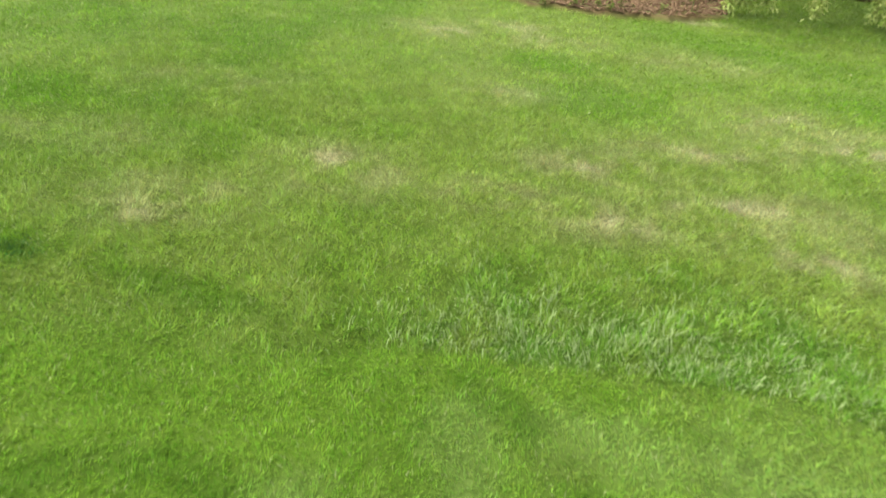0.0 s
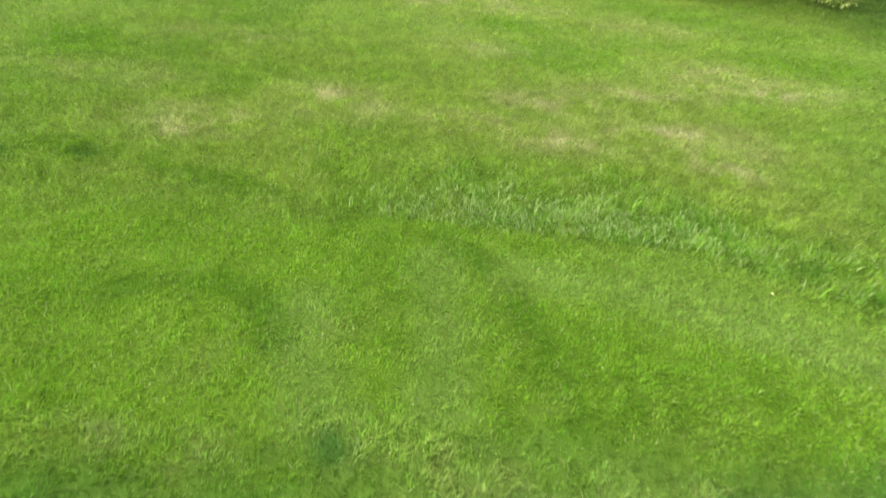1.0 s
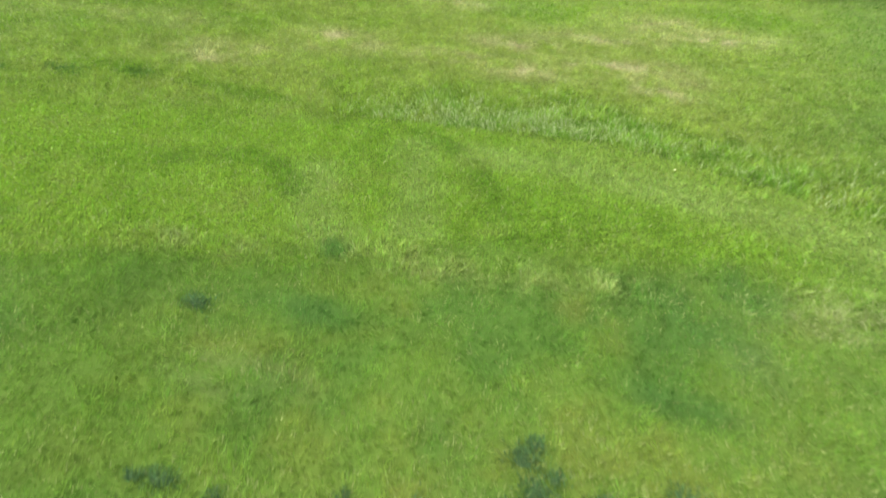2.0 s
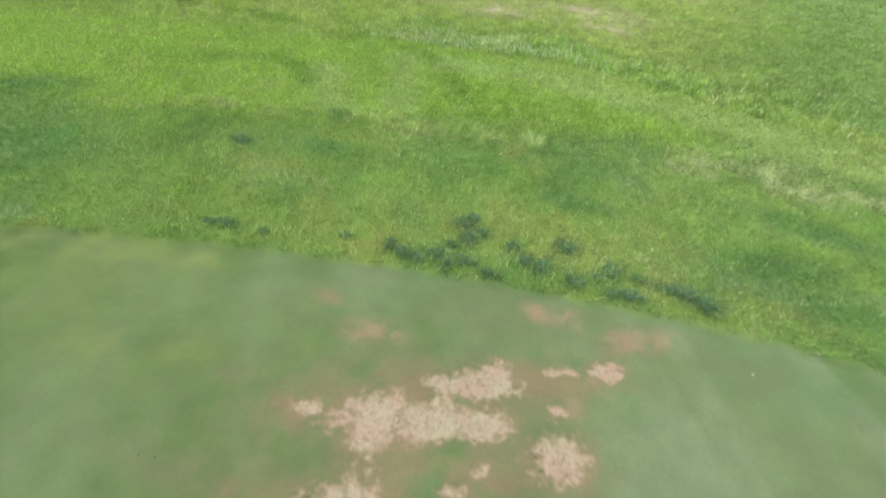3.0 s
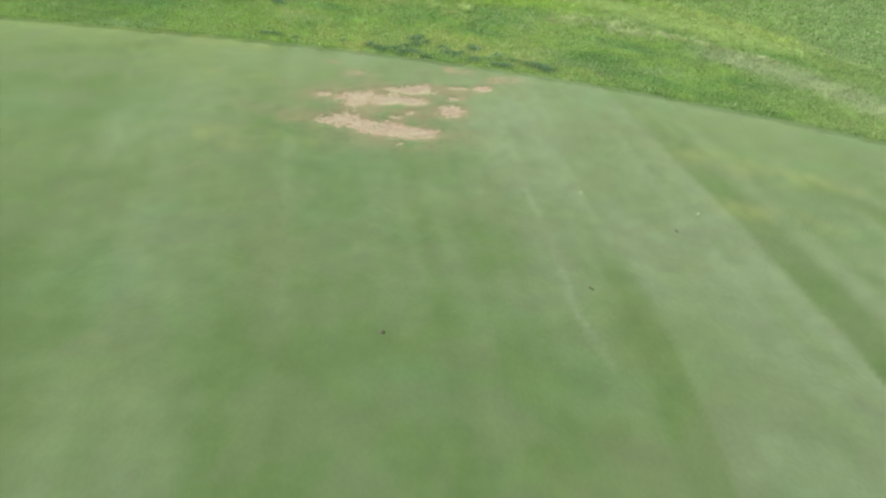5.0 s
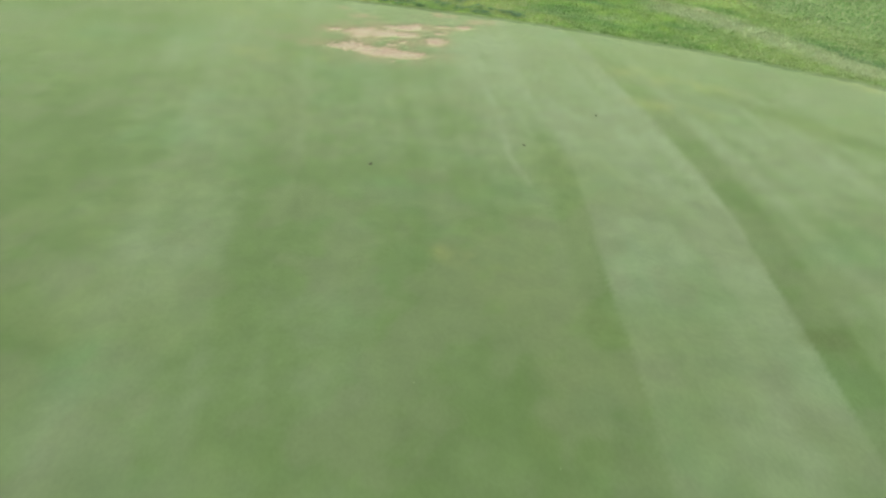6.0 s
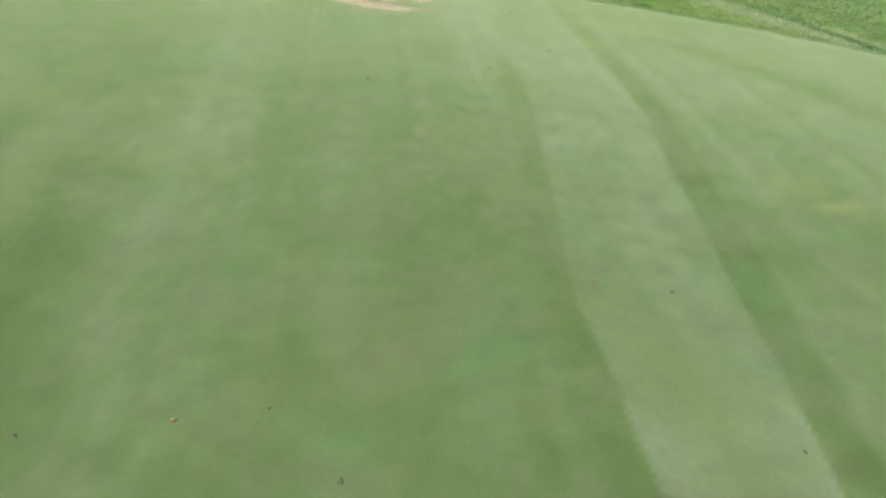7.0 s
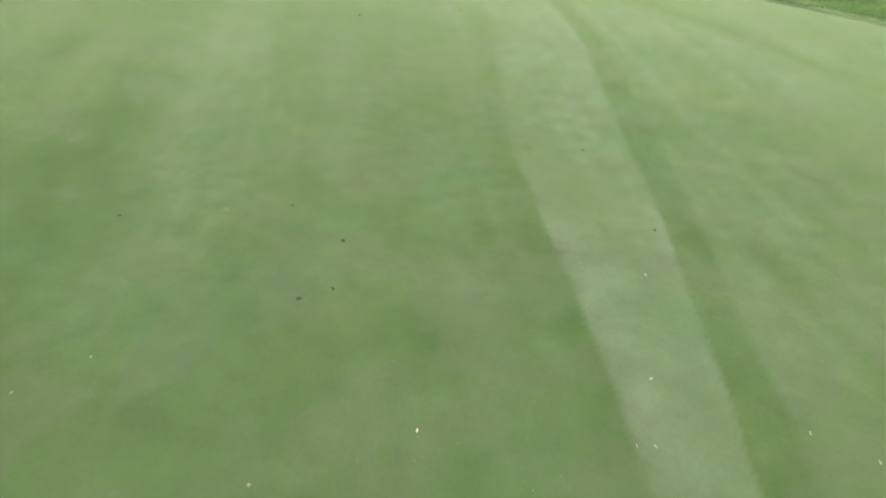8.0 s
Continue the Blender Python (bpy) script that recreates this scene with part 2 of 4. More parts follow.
def zones(x, y):
    """How far a place belongs to each kind of ground."""
    ragged = 0.022 * fbm(x, y, 14, 3, 3.0)
    green = step(green_edge(x) - y + ragged, -0.018, 0.018)
    band = step(y - band_low(x) + 0.15 * fbm(x, y, 4.5, 4, 5.0), -0.11, 0.11)
    low = strip_low(x) + 0.05 * fbm(x, y, 4, 3, 8.0)
    gentle = 0.25 * (1 - step(x, -1.2, -0.5))
    rough = step(y - low, -0.03 - gentle, 0.05 + gentle)
    strip = rough * (1 - step(y - low + 0.25 * fbm(x, y, 3.5, 3, 7.0), 0.2, 0.75)) * step(x + 0.2 * fbm(x, y, 4, 3), -0.95, -0.3) * (1 - step(x + 0.3 * fbm(x, y, 3, 2, 2.0), 1.6, 2.7))
    pale = blobs(x, y, [(1.6, 0.72, 0.24, 0.1, 10), (1.82, 0.78, 0.3, 0.13, -5), (2.05, 0.74, 0.28, 0.14, -15), (2.4, 0.71, 0.3, 0.06, -10), (2.95, 0.55, 0.4, 0.05, -20), (-0.84, 0.13, 0.35, 0.06, 14), (-0.05, 0.42, 0.35, 0.1, 10), (0.55, 0.53, 0.2, 0.09, 20), (0.82, 0.6, 0.15, 0.08, 0)], 0.9) * np.clip(0.9 + 0.8 * fbm(x, y, 7, 3, 83.0), 0, 1.2) * (1 - green)
    bed = step(y - bed_front(x) + 0.05 * fbm(x, y, 6, 3), -0.04, 0.06) * (1 - step(x + 0.06 * fbm(x, y, 5, 2, 2.0), 0.18, 0.32))
    return green, band * (1 - rough), rough, strip, pale, bed


def mix(a, b, k):
    return a * (1 - k[..., None]) + np.array(b) * k[..., None]


def turf(x, y):
    """Colour of the living sward (lane light included), and how far it is worn to sand, at places of the plan."""
    green, band, rough, strip, pale, bed = zones(x, y)
    n1, n2, n3 = fbm(x, y, 0.9, 3), fbm(x, y, 3.1, 3, 4.0), fbm(x, y, 11, 3, 9.0)
    base = np.zeros(np.shape(x) + (3,)) + np.array((0.101, 0.163, 0.037))        # fringe
    base = mix(base, (0.124, 0.163, 0.04), np.clip(0.05 + 0.7 * n2 + 0.8 * n3, 0, 0.85))
    base = mix(base, (0.062, 0.126, 0.03), np.clip(1.5 * fbm(x, y, 2.6, 4, 61.0) - 0.05, 0, 0.75))
    base = mix(base, (0.072, 0.128, 0.026), step(-x + 0.3 * n2, -0.3, 1.0) * 0.7)
    base = mix(base, (0.121, 0.194, 0.033), band)
    base = mix(base, (0.08, 0.148, 0.02), band * np.clip(0.8 * n2 + 0.3 * n3, 0, 0.4))
    base = mix(base, (0.064, 0.118, 0.032), (1 - rough) * (1 - step(y - band_low(x), -0.1, 0.15)) * np.maximum(step(x, 1.2, 1.9), step(-x, 0.4, 1.1)) * np.clip(0.42 + 0.9 * n2 + 0.4 * n3, 0, 0.85))
    base = mix(base, (0.1, 0.15, 0.062), blobs(x, y, BLUISH, 0.8) * np.clip(0.6 + n3, 0, 0.9))
    hem = np.exp(-((y - band_low(x) + 0.1 * n2) / 0.13) ** 2) * step(-x, -1.5, -0.9) * (1 - green)
    base = mix(base, (0.056, 0.112, 0.02), hem * np.clip(0.55 + 1.1 * n3, 0, 0.9) * 0.5)
    broad = band * step(x + 0.2 * n2, 0.1, 0.6) * (1 - step(strip_low(x) - y + 0.12 * n2, 0.3, 0.6))
    base = mix(base, (0.108, 0.157, 0.055), band * step(x + 0.2 * n2, 1.3, 2.2) * 0.8)
    base = mix(base, (0.139, 0.194, 0.055), broad * (0.7 + 0.3 * fbm(x * 0.5, (strip_low(x) - y) * 3, 3.0, 2, 44.0)))
    light = np.minimum(np.minimum(near_line(x, y, LIGHT_LANES[0]), near_line(x, y, LIGHT_LANES[1])), near_line(x, y, LIGHT_LANES[2]))
    base = mix(base, (0.148, 0.206, 0.066), band * (1 - step(light + 0.06 * n3, 0.03, 0.2)) * 0.7)
    track = np.minimum(near_line(x, y, TRACKS[0]), near_line(x, y, TRACKS[1]))
    base = mix(base, (0.056, 0.116, 0.014), band * (1 - step(track + 0.04 * n3, 0.02, 0.12)) * 0.55)
    base = mix(base, (0.128, 0.172, 0.042), rough)
    base = mix(base, (0.088, 0.147, 0.022), rough * np.clip(0.1 + 0.9 * n2 + 0.5 * n3, 0, 0.65))
    base = mix(base, (0.197, 0.197, 0.104), rough * np.clip(blobs(x, y, STRAW, 0.8) * (0.55 + 1.1 * n3 + 0.5 * n2) + 0.2 * np.clip(n1, 0, 1), 0, 0.75))
    base = mix(base, (0.28, 0.246, 0.188), rough * blobs(x, y, TAN, 0.8) * np.clip(0.6 + 1.4 * n3, 0, 1) * 0.7)
    base = mix(base, (0.15, 0.196, 0.055), (band + rough) * np.clip(1.3 * fbm(x, y, 5.5, 3, 50.0) - 0.2, 0, 1) * 0.6)
    base = mix(base, (0.088, 0.163, 0.032), strip * np.clip(0.6 + 0.8 * fbm(x, y, 6, 3, 71.0), 0, 0.85))
    base = mix(base, (0.185, 0.225, 0.09), np.clip(pale, 0, 1) * np.clip(0.5 + 0.35 * (x > 1.2) + 1.2 * n3, 0, 1) * 0.9)
    base = mix(base, (0.076, 0.134, 0.022), rough * step(-x, 1.7, 2.8) * np.clip(0.5 + 0.5 * n2, 0, 0.7))
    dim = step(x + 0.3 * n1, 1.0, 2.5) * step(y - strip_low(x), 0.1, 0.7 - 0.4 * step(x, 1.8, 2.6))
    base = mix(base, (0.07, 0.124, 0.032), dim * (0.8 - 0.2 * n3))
    side = step(x, 3.1, 3.7) * (1 - green)
    base = mix(base, (0.094, 0.138, 0.044), side * 0.75)
    base = mix(base, (0.135, 0.17, 0.085), step(x, 2.4, 2.9) * (1 - green) * (1 - step(near_line(x, y, GREY_LANE) + 0.05 * n3, 0.06, 0.25)) * 0.9)
    base = mix(base, (0.055, 0.105, 0.032), side * step(y - far_rough(x) + 0.12 * n2, -0.25, 0.25) * (0.65 - 0.35 * np.clip(n2, 0, 1)))
    # narrow shadow along the verge of the rough, put into the colour
    base = mix(base, (0.032, 0.075, 0.024), side * (1 - step(near_line(x, y, VERGE_SHADOW) + 0.03 * n3, 0.01, 0.08)) * 0.8)
    lush = (1 - green) * blobs(x, y, LUSH, 0.7)
    base = mix(base, (0.06, 0.13, 0.008), lush * rough * 0.6)
    base = mix(base, (0.054, 0.114, 0.031), lush * (1 - rough) * np.clip(0.8 + 0.6 * n3, 0.3, 1) * 0.9)
    # mown lanes of the green; brightness of leaning blades is put into the colour
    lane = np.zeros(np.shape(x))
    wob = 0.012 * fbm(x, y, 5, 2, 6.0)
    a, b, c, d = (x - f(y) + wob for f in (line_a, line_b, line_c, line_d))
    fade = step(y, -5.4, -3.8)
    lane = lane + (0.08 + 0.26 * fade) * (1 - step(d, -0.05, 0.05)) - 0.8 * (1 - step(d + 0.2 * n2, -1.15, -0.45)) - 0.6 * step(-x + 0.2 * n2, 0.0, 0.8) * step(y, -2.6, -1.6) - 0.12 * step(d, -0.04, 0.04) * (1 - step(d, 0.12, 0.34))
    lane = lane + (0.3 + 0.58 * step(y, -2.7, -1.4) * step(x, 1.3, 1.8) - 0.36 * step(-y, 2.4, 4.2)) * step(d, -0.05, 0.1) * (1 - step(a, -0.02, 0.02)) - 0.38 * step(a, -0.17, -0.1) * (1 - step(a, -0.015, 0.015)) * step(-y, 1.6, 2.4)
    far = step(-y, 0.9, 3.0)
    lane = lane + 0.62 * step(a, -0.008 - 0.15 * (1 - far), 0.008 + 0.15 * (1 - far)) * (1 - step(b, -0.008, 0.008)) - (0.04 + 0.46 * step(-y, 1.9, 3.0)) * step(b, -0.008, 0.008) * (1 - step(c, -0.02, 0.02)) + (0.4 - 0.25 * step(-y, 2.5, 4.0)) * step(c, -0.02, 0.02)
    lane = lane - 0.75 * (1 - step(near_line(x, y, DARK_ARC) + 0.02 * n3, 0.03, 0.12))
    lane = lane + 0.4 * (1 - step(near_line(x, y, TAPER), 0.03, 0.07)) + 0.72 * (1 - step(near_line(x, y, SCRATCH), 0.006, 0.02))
    # darker towards the near end, left of line_a
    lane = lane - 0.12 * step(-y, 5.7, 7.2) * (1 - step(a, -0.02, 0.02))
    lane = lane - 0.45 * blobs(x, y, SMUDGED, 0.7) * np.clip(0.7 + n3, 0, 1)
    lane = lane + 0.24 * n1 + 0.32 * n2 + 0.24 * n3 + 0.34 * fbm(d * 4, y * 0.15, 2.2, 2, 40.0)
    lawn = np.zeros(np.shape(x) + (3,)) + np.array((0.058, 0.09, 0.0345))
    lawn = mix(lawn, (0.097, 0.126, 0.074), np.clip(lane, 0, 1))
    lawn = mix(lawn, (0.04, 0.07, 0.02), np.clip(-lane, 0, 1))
    lawn = mix(lawn, (0.071, 0.098, 0.038), np.clip(fbm(x, y, 1.7, 3, 21.0) + 0.3 * n3, 0, 1) * 0.8)
    lawn = mix(lawn, (0.05, 0.1, 0.042), np.clip(fbm(x, y, 2.3, 3, 27.0) - 0.1, 0, 1) * 0.6)
    lawn = mix(lawn, (0.074, 0.092, 0.05), np.clip(1.4 * fbm(x, y, 4.6, 4, 66.0) - 0.05, 0, 0.4))
    lawn = mix(lawn, (0.046, 0.06, 0.026), blobs(x, y, STAINS, 0.6) * np.clip(0.75 + 0.8 * n3, 0, 1) * 0.6)
    near_edge = step(-x + 0.2 * n2, -0.3, 0.5) * np.exp(-np.clip(green_edge(x) - y, 0, 9) / 0.3)
    lawn = mix(lawn, (0.082, 0.117, 0.034), near_edge * np.clip(0.6 + 0.7 * n3 + 0.4 * n2, 0, 0.9))
    lawn = lawn * np.array((0.885, 0.905, 0.825))
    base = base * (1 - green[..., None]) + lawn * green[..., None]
    base = mix(base, (0.135, 0.146, 0.04), blobs(x, y, YELLOWED, 0.7) * np.clip(0.5 + 0.9 * n3, 0, 1) * (0.45 - 0.1 * green))
    base = mix(base, (0.074, 0.084, 0.041), green * blobs(x, y, BROWNED, 0.8) * np.clip(0.6 + 0.9 * n3, 0, 0.9))
    base = mix(base, (0.11, 0.087, 0.05), green * blobs(x, y, REDDISH, 0.8) * np.clip(0.55 + 1.1 * n3, 0, 0.85))
    base = mix(base, (0.17, 0.113, 0.078), green * blobs(x, y, REDDISH[:5], 0.8) * np.clip(0.25 + 1.1 * fbm(x, y, 18, 3, 15.0), 0, 0.6))
    base = mix(base, (0.14, 0.085, 0.062), bed)
    bare = np.clip(blobs(x, y, BARE, 0.7) + 0.42 * fbm(x, y, 10, 4, 33.0) * (blobs(x, y, BARE, 0.9) > 0.02), 0, 1) * green
    return base, bare


# ---- materials ----
def material(name, rough=0.8, spec=0.3):
    m = bpy.data.materials.new(name)
    m.use_nodes = True
    p = m.node_tree.nodes["Principled BSDF"]
    p.inputs["Roughness"].default_value = rough
    p.inputs["Specular IOR Level"].default_value = spec
    return m, m.node_tree.nodes, m.node_tree.links, p


def noise_node(nodes, links, scale, detail=4.0, coords=None):
    n = nodes.new("ShaderNodeTexNoise")
    n.inputs["Scale"].default_value, n.inputs["Detail"].default_value = scale, detail
    if coords:
        links.new(coords, n.inputs["Vector"])
    return n


def ramp_node(nodes, links, source, low, high, a=(0, 0, 0, 1), b=(1, 1, 1, 1)):
    r = nodes.new("ShaderNodeValToRGB")
    r.color_ramp.elements[0].position, r.color_ramp.elements[1].position = low, high
    r.color_ramp.elements[0].color, r.color_ramp.elements[1].color = a, b
    links.new(source, r.inputs[0])
    return r


def mix_node(nodes, links, a, b, k, blend="MIX"):
    m = nodes.new("ShaderNodeMix")
    m.data_type, m.blend_type = "RGBA", blend
    for v, i in ((k, 0), (a, 6), (b, 7)):
        if isinstance(v, (int, float, tuple)):
            m.inputs[i].default_value = v
        else:
            links.new(v, m.inputs[i])
    return m.outputs[2]


def math_node(nodes, links, op, a, b):
    m = nodes.new("ShaderNodeMath")
    m.operation = op
    for v, i in ((a, 0), (b, 1)):
        if isinstance(v, (int, float)):
            m.inputs[i].default_value = v
        else:
            links.new(v, m.inputs[i])
    return m.outputs[0]


def ground_material():
    m, n, l, p = material("turf_and_soil", 0.9, 0.1)
    p.inputs["Sheen Weight"].default_value, p.inputs["Sheen Roughness"].default_value = 1.0, 0.32
    p.inputs["Sheen Tint"].default_value = (0.54, 0.67, 0.30, 1)
    co = n.new("ShaderNodeTexCoord").outputs["Object"]
    tint = n.new("ShaderNodeAttribute")
    tint.attribute_name = "tint"
    bare = n.new("ShaderNodeAttribute")
    bare.attribute_name = "bare"
    fine, mid, wide = noise_node(n, l, 420, 3, co), noise_node(n, l, 70, 4, co), noise_node(n, l, 9, 5, co)
    shade = mix_node(n, l, tint.outputs["Color"], ramp_node(n, l, fine.outputs[0], 0.3, 0.7, (0.95, 0.953, 0.945, 1), (1.05, 1.048, 1.055, 1)).outputs[0], 1.0, "MULTIPLY")
    shade = mix_node(n, l, shade, ramp_node(n, l, mid.outputs[0], 0.3, 0.7, (0.945, 0.95, 0.935, 1), (1.055, 1.05, 1.065, 1)).outputs[0], 1.0, "MULTIPLY")
    shade = mix_node(n, l, shade, ramp_node(n, l, wide.outputs[0], 0.3, 0.7, (0.93, 0.92, 0.95, 1), (1.07, 1.08, 1.05, 1)).outputs[0], 1.0, "MULTIPLY")
    # sandy soil where the sward is worn away, with a crumbled edge
    rag = math_node(n, l, "MULTIPLY", math_node(n, l, "SUBTRACT", noise_node(n, l, 34, 5, co).outputs[0], 0.5), 1.7)
    worn = math_node(n, l, "ADD", bare.outputs["Fac"], rag)
    speck = ramp_node(n, l, noise_node(n, l, 60, 4, co).outputs[0], 0.57, 0.67).outputs[0]
    mask = math_node(n, l, "MULTIPLY", ramp_node(n, l, worn, 0.3, 0.8).outputs[0], math_node(n, l, "SUBTRACT", 1.0, math_node(n, l, "MULTIPLY", speck, 0.55)))
    gated = math_node(n, l, "MULTIPLY", mask, ramp_node(n, l, bare.outputs["Fac"], 0.02, 0.2).outputs[0])
    sand = mix_node(n, l, (0.2, 0.171, 0.12, 1), (0.2, 0.147, 0.11, 1), ramp_node(n, l, noise_node(n, l, 9, 4, co).outputs[0], 0.4, 0.6).outputs[0])
    sand = mix_node(n, l, sand, ramp_node(n, l, mid.outputs[0], 0.3, 0.65, (0.84, 0.84, 0.8, 1), (1.08, 1.08, 1.08, 1)).outputs[0], 1.0, "MULTIPLY")
    # brown dying turf round each bare patch
    dying = math_node(n, l, "MULTIPLY", ramp_node(n, l, worn, -0.2, 0.55).outputs[0], ramp_node(n, l, bare.outputs["Fac"], 0.0, 0.12).outputs[0])
    shade = mix_node(n, l, shade, (0.112, 0.088, 0.052, 1), math_node(n, l, "MULTIPLY", dying, 0.75))
    l.new(mix_node(n, l, shade, sand, gated), p.inputs["Base Color"])
    bump = n.new("ShaderNodeBump")
    bump.inputs["Strength"].default_value, bump.inputs["Distance"].default_value = 0.3, 0.004
    l.new(math_node(n, l, "ADD", fine.outputs[0], mid.outputs[0]), bump.inputs["Height"])
    l.new(bump.outputs[0], p.inputs["Normal"])
    return m


def blade_material(name):
    m, n, l, p = material(name, 0.6, 0.2)
    tint = n.new("ShaderNodeAttribute")
    tint.attribute_name = "tint"
    geo = n.new("ShaderNodeNewGeometry")
    vary = ramp_node(n, l, geo.outputs["Random Per Island"], 0.0, 1.0, (0.86, 0.88, 0.8, 1), (1.13, 1.11, 1.2, 1))
    colour = mix_node(n, l, tint.outputs["Color"], vary.outputs[0], 1.0, "MULTIPLY")
    l.new(colour, p.inputs["Base Color"])
    glow = n.new("ShaderNodeBsdfTranslucent")
    l.new(colour, glow.inputs["Color"])
    both = n.new("ShaderNodeMixShader")
    both.inputs[0].default_value = 0.48
    l.new(p.outputs[0], both.inputs[1])
    l.new(glow.outputs[0], both.inputs[2])
    l.new(both.outputs[0], n["Material Output"].inputs["Surface"])
    return m


def plain_material(name, colour, rough=0.8, scale=60.0, spread=0.3):
    m, n, l, p = material(name, rough)
    co = n.new("ShaderNodeTexCoord").outputs["Object"]
    lo, hi = tuple(v * (1 - spread) for v in colour), tuple(v * (1 + spread) for v in colour)
    l.new(ramp_node(n, l, noise_node(n, l, scale, 4, co).outputs[0], 0.3, 0.7, (*lo, 1), (*hi, 1)).outputs[0], p.inputs["Base Color"])
    return m


GROUND, BLADE = ground_material(), blade_material("grass_blade")


# ---- mesh helpers ----
def mesh_of(name, verts, faces, mat, tint=None, smooth=False):
    """A mesh from arrays: faces all of one corner count."""
    me = bpy.data.meshes.new(name)
    verts, faces = np.asarray(verts, np.float32), np.asarray(faces, np.int32)
    k = faces.shape[1]
    me.vertices.add(len(verts))
    me.vertices.foreach_set("co", verts.ravel())
    me.loops.add(faces.size)
    me.loops.foreach_set("vertex_index", faces.ravel())
    me.polygons.add(len(faces))
    me.polygons.foreach_set("loop_start", np.arange(0, faces.size, k, dtype=np.int32))
    if smooth:
        me.polygons.foreach_set("use_smooth", np.ones(len(faces), bool))
    if tint is not None:
        colour = np.ones((len(verts), 4), np.float32)
        colour[:, :3] = tint
        me.attributes.new("tint", "FLOAT_COLOR", "POINT").data.foreach_set("color", colour.ravel())
    me.update(calc_edges=True)
    me.materials.append(mat)
    return me


def blade_mesh(name, x, y, tall, wide, lean, way, tint, bent=True, lift=0.0):
    """Grass blades: each one a narrow tapered strip that leans over towards way."""
    n = len(x)
    z = height(x, y) - 0.004 + lift
    face = way + np.pi / 2 + rng.normal(0, 0.7, n)
    fx, fy = np.cos(face) * wide / 2, np.sin(face) * wide / 2
    lx, ly = np.cos(way) * lean, np.sin(way) * lean
    root_a, root_b = np.stack([x - fx, y - fy, z], -1), np.stack([x + fx, y + fy, z], -1)
    tip = np.stack([x + lx, y + ly, z + tall], -1)
    i = np.arange(n)[:, None]
    if bent:
        mx, my, mz = x + 0.32 * lx, y + 0.32 * ly, z + 0.62 * tall
        mid_a, mid_b = np.stack([mx - 0.85 * fx, my - 0.85 * fy, mz], -1), np.stack([mx + 0.85 * fx, my + 0.85 * fy, mz], -1)
        verts = np.stack([root_a, root_b, mid_a, mid_b, tip], 1).reshape(-1, 3)
        faces = np.concatenate([5 * i + [0, 1, 3], 5 * i + [0, 3, 2], 5 * i + [2, 3, 4]], 1).reshape(-1, 3)
        return mesh_of(name, verts, faces, BLADE, np.repeat(tint, 5, 0))
    verts = np.stack([root_a, root_b, tip], 1).reshape(-1, 3)
    return mesh_of(name, verts, 3 * i + [0, 1, 2], BLADE, np.repeat(tint, 3, 0))


def scatter(x0, x1, y0, y1, per_m2):
    n = int((x1 - x0) * (y1 - y0) * per_m2)
    return rng.uniform(x0, x1, n), rng.uniform(y0, y1, n)


def part(name, me, parent=None, label=""):
    ob = new(name, me)
    ob.parent = parent
    return tagged(ob, label) if label else ob


# ---- the ground: one sheet to the horizon ----
def lines(low, high, fine):
    core = np.arange(low, high + fine / 2, fine)
    out = fine * np.cumsum(1.28 ** np.arange(1, 46))
    return np.concatenate([low - out[::-1], core, core[-1] + out])


gx, gy = lines(-4.2, 6.8, 0.03), lines(-7.6, 6.8, 0.03)
gx = np.sort(np.concatenate([gx, (gx[1:] + gx[:-1])[(gx[1:] > 0.3) & (gx[1:] < 5.2)] / 2]))
X, Y = np.meshgrid(gx, gy)
X, Y = X.ravel(), Y.ravel()
tint, bare = turf(np.clip(X, -40, 40), np.clip(Y, -40, 40))
green, band, rough, strip, pale, bed = zones(X, Y)
Z = height(X, Y) + swell(X, Y, rough, green, bare) + 0.05 * bed * (0.6 + 0.6 * fbm(X, Y, 5, 3))
# thatch darker than its turf; shade between the blades is put into the tint
thatch_shade = ((1 - green) * (1 - bed) * np.clip(0.4 + 0.3 * band + 0.25 * rough, 0, 1))[:, None]
w, h = len(gx), len(gy)
cell = (np.arange(h - 1)[:, None] * w + np.arange(w - 1)[None, :]).ravel()[:, None]
me = mesh_of("ground", np.stack([X, Y, Z], -1), cell + [0, 1, w + 1, w], GROUND, tint * (1 - 0.5 * thatch_shade), smooth=True)
me.attributes.new("bare", "FLOAT", "POINT").data.foreach_set("value", bare.astype(np.float32))
ground = tagged(new("ground", me), "mown golf green, fringe and rough turf with worn sandy patches", "ground", kind="structure")


# ---- grass ----
def tousled(x, y):
    """Directions in which blades lean: alike within a tuft, at odds between tufts."""
    return 5.0 * fbm(x, y, 16, 2, 17.0) + rng.normal(0, 1.0, len(x))


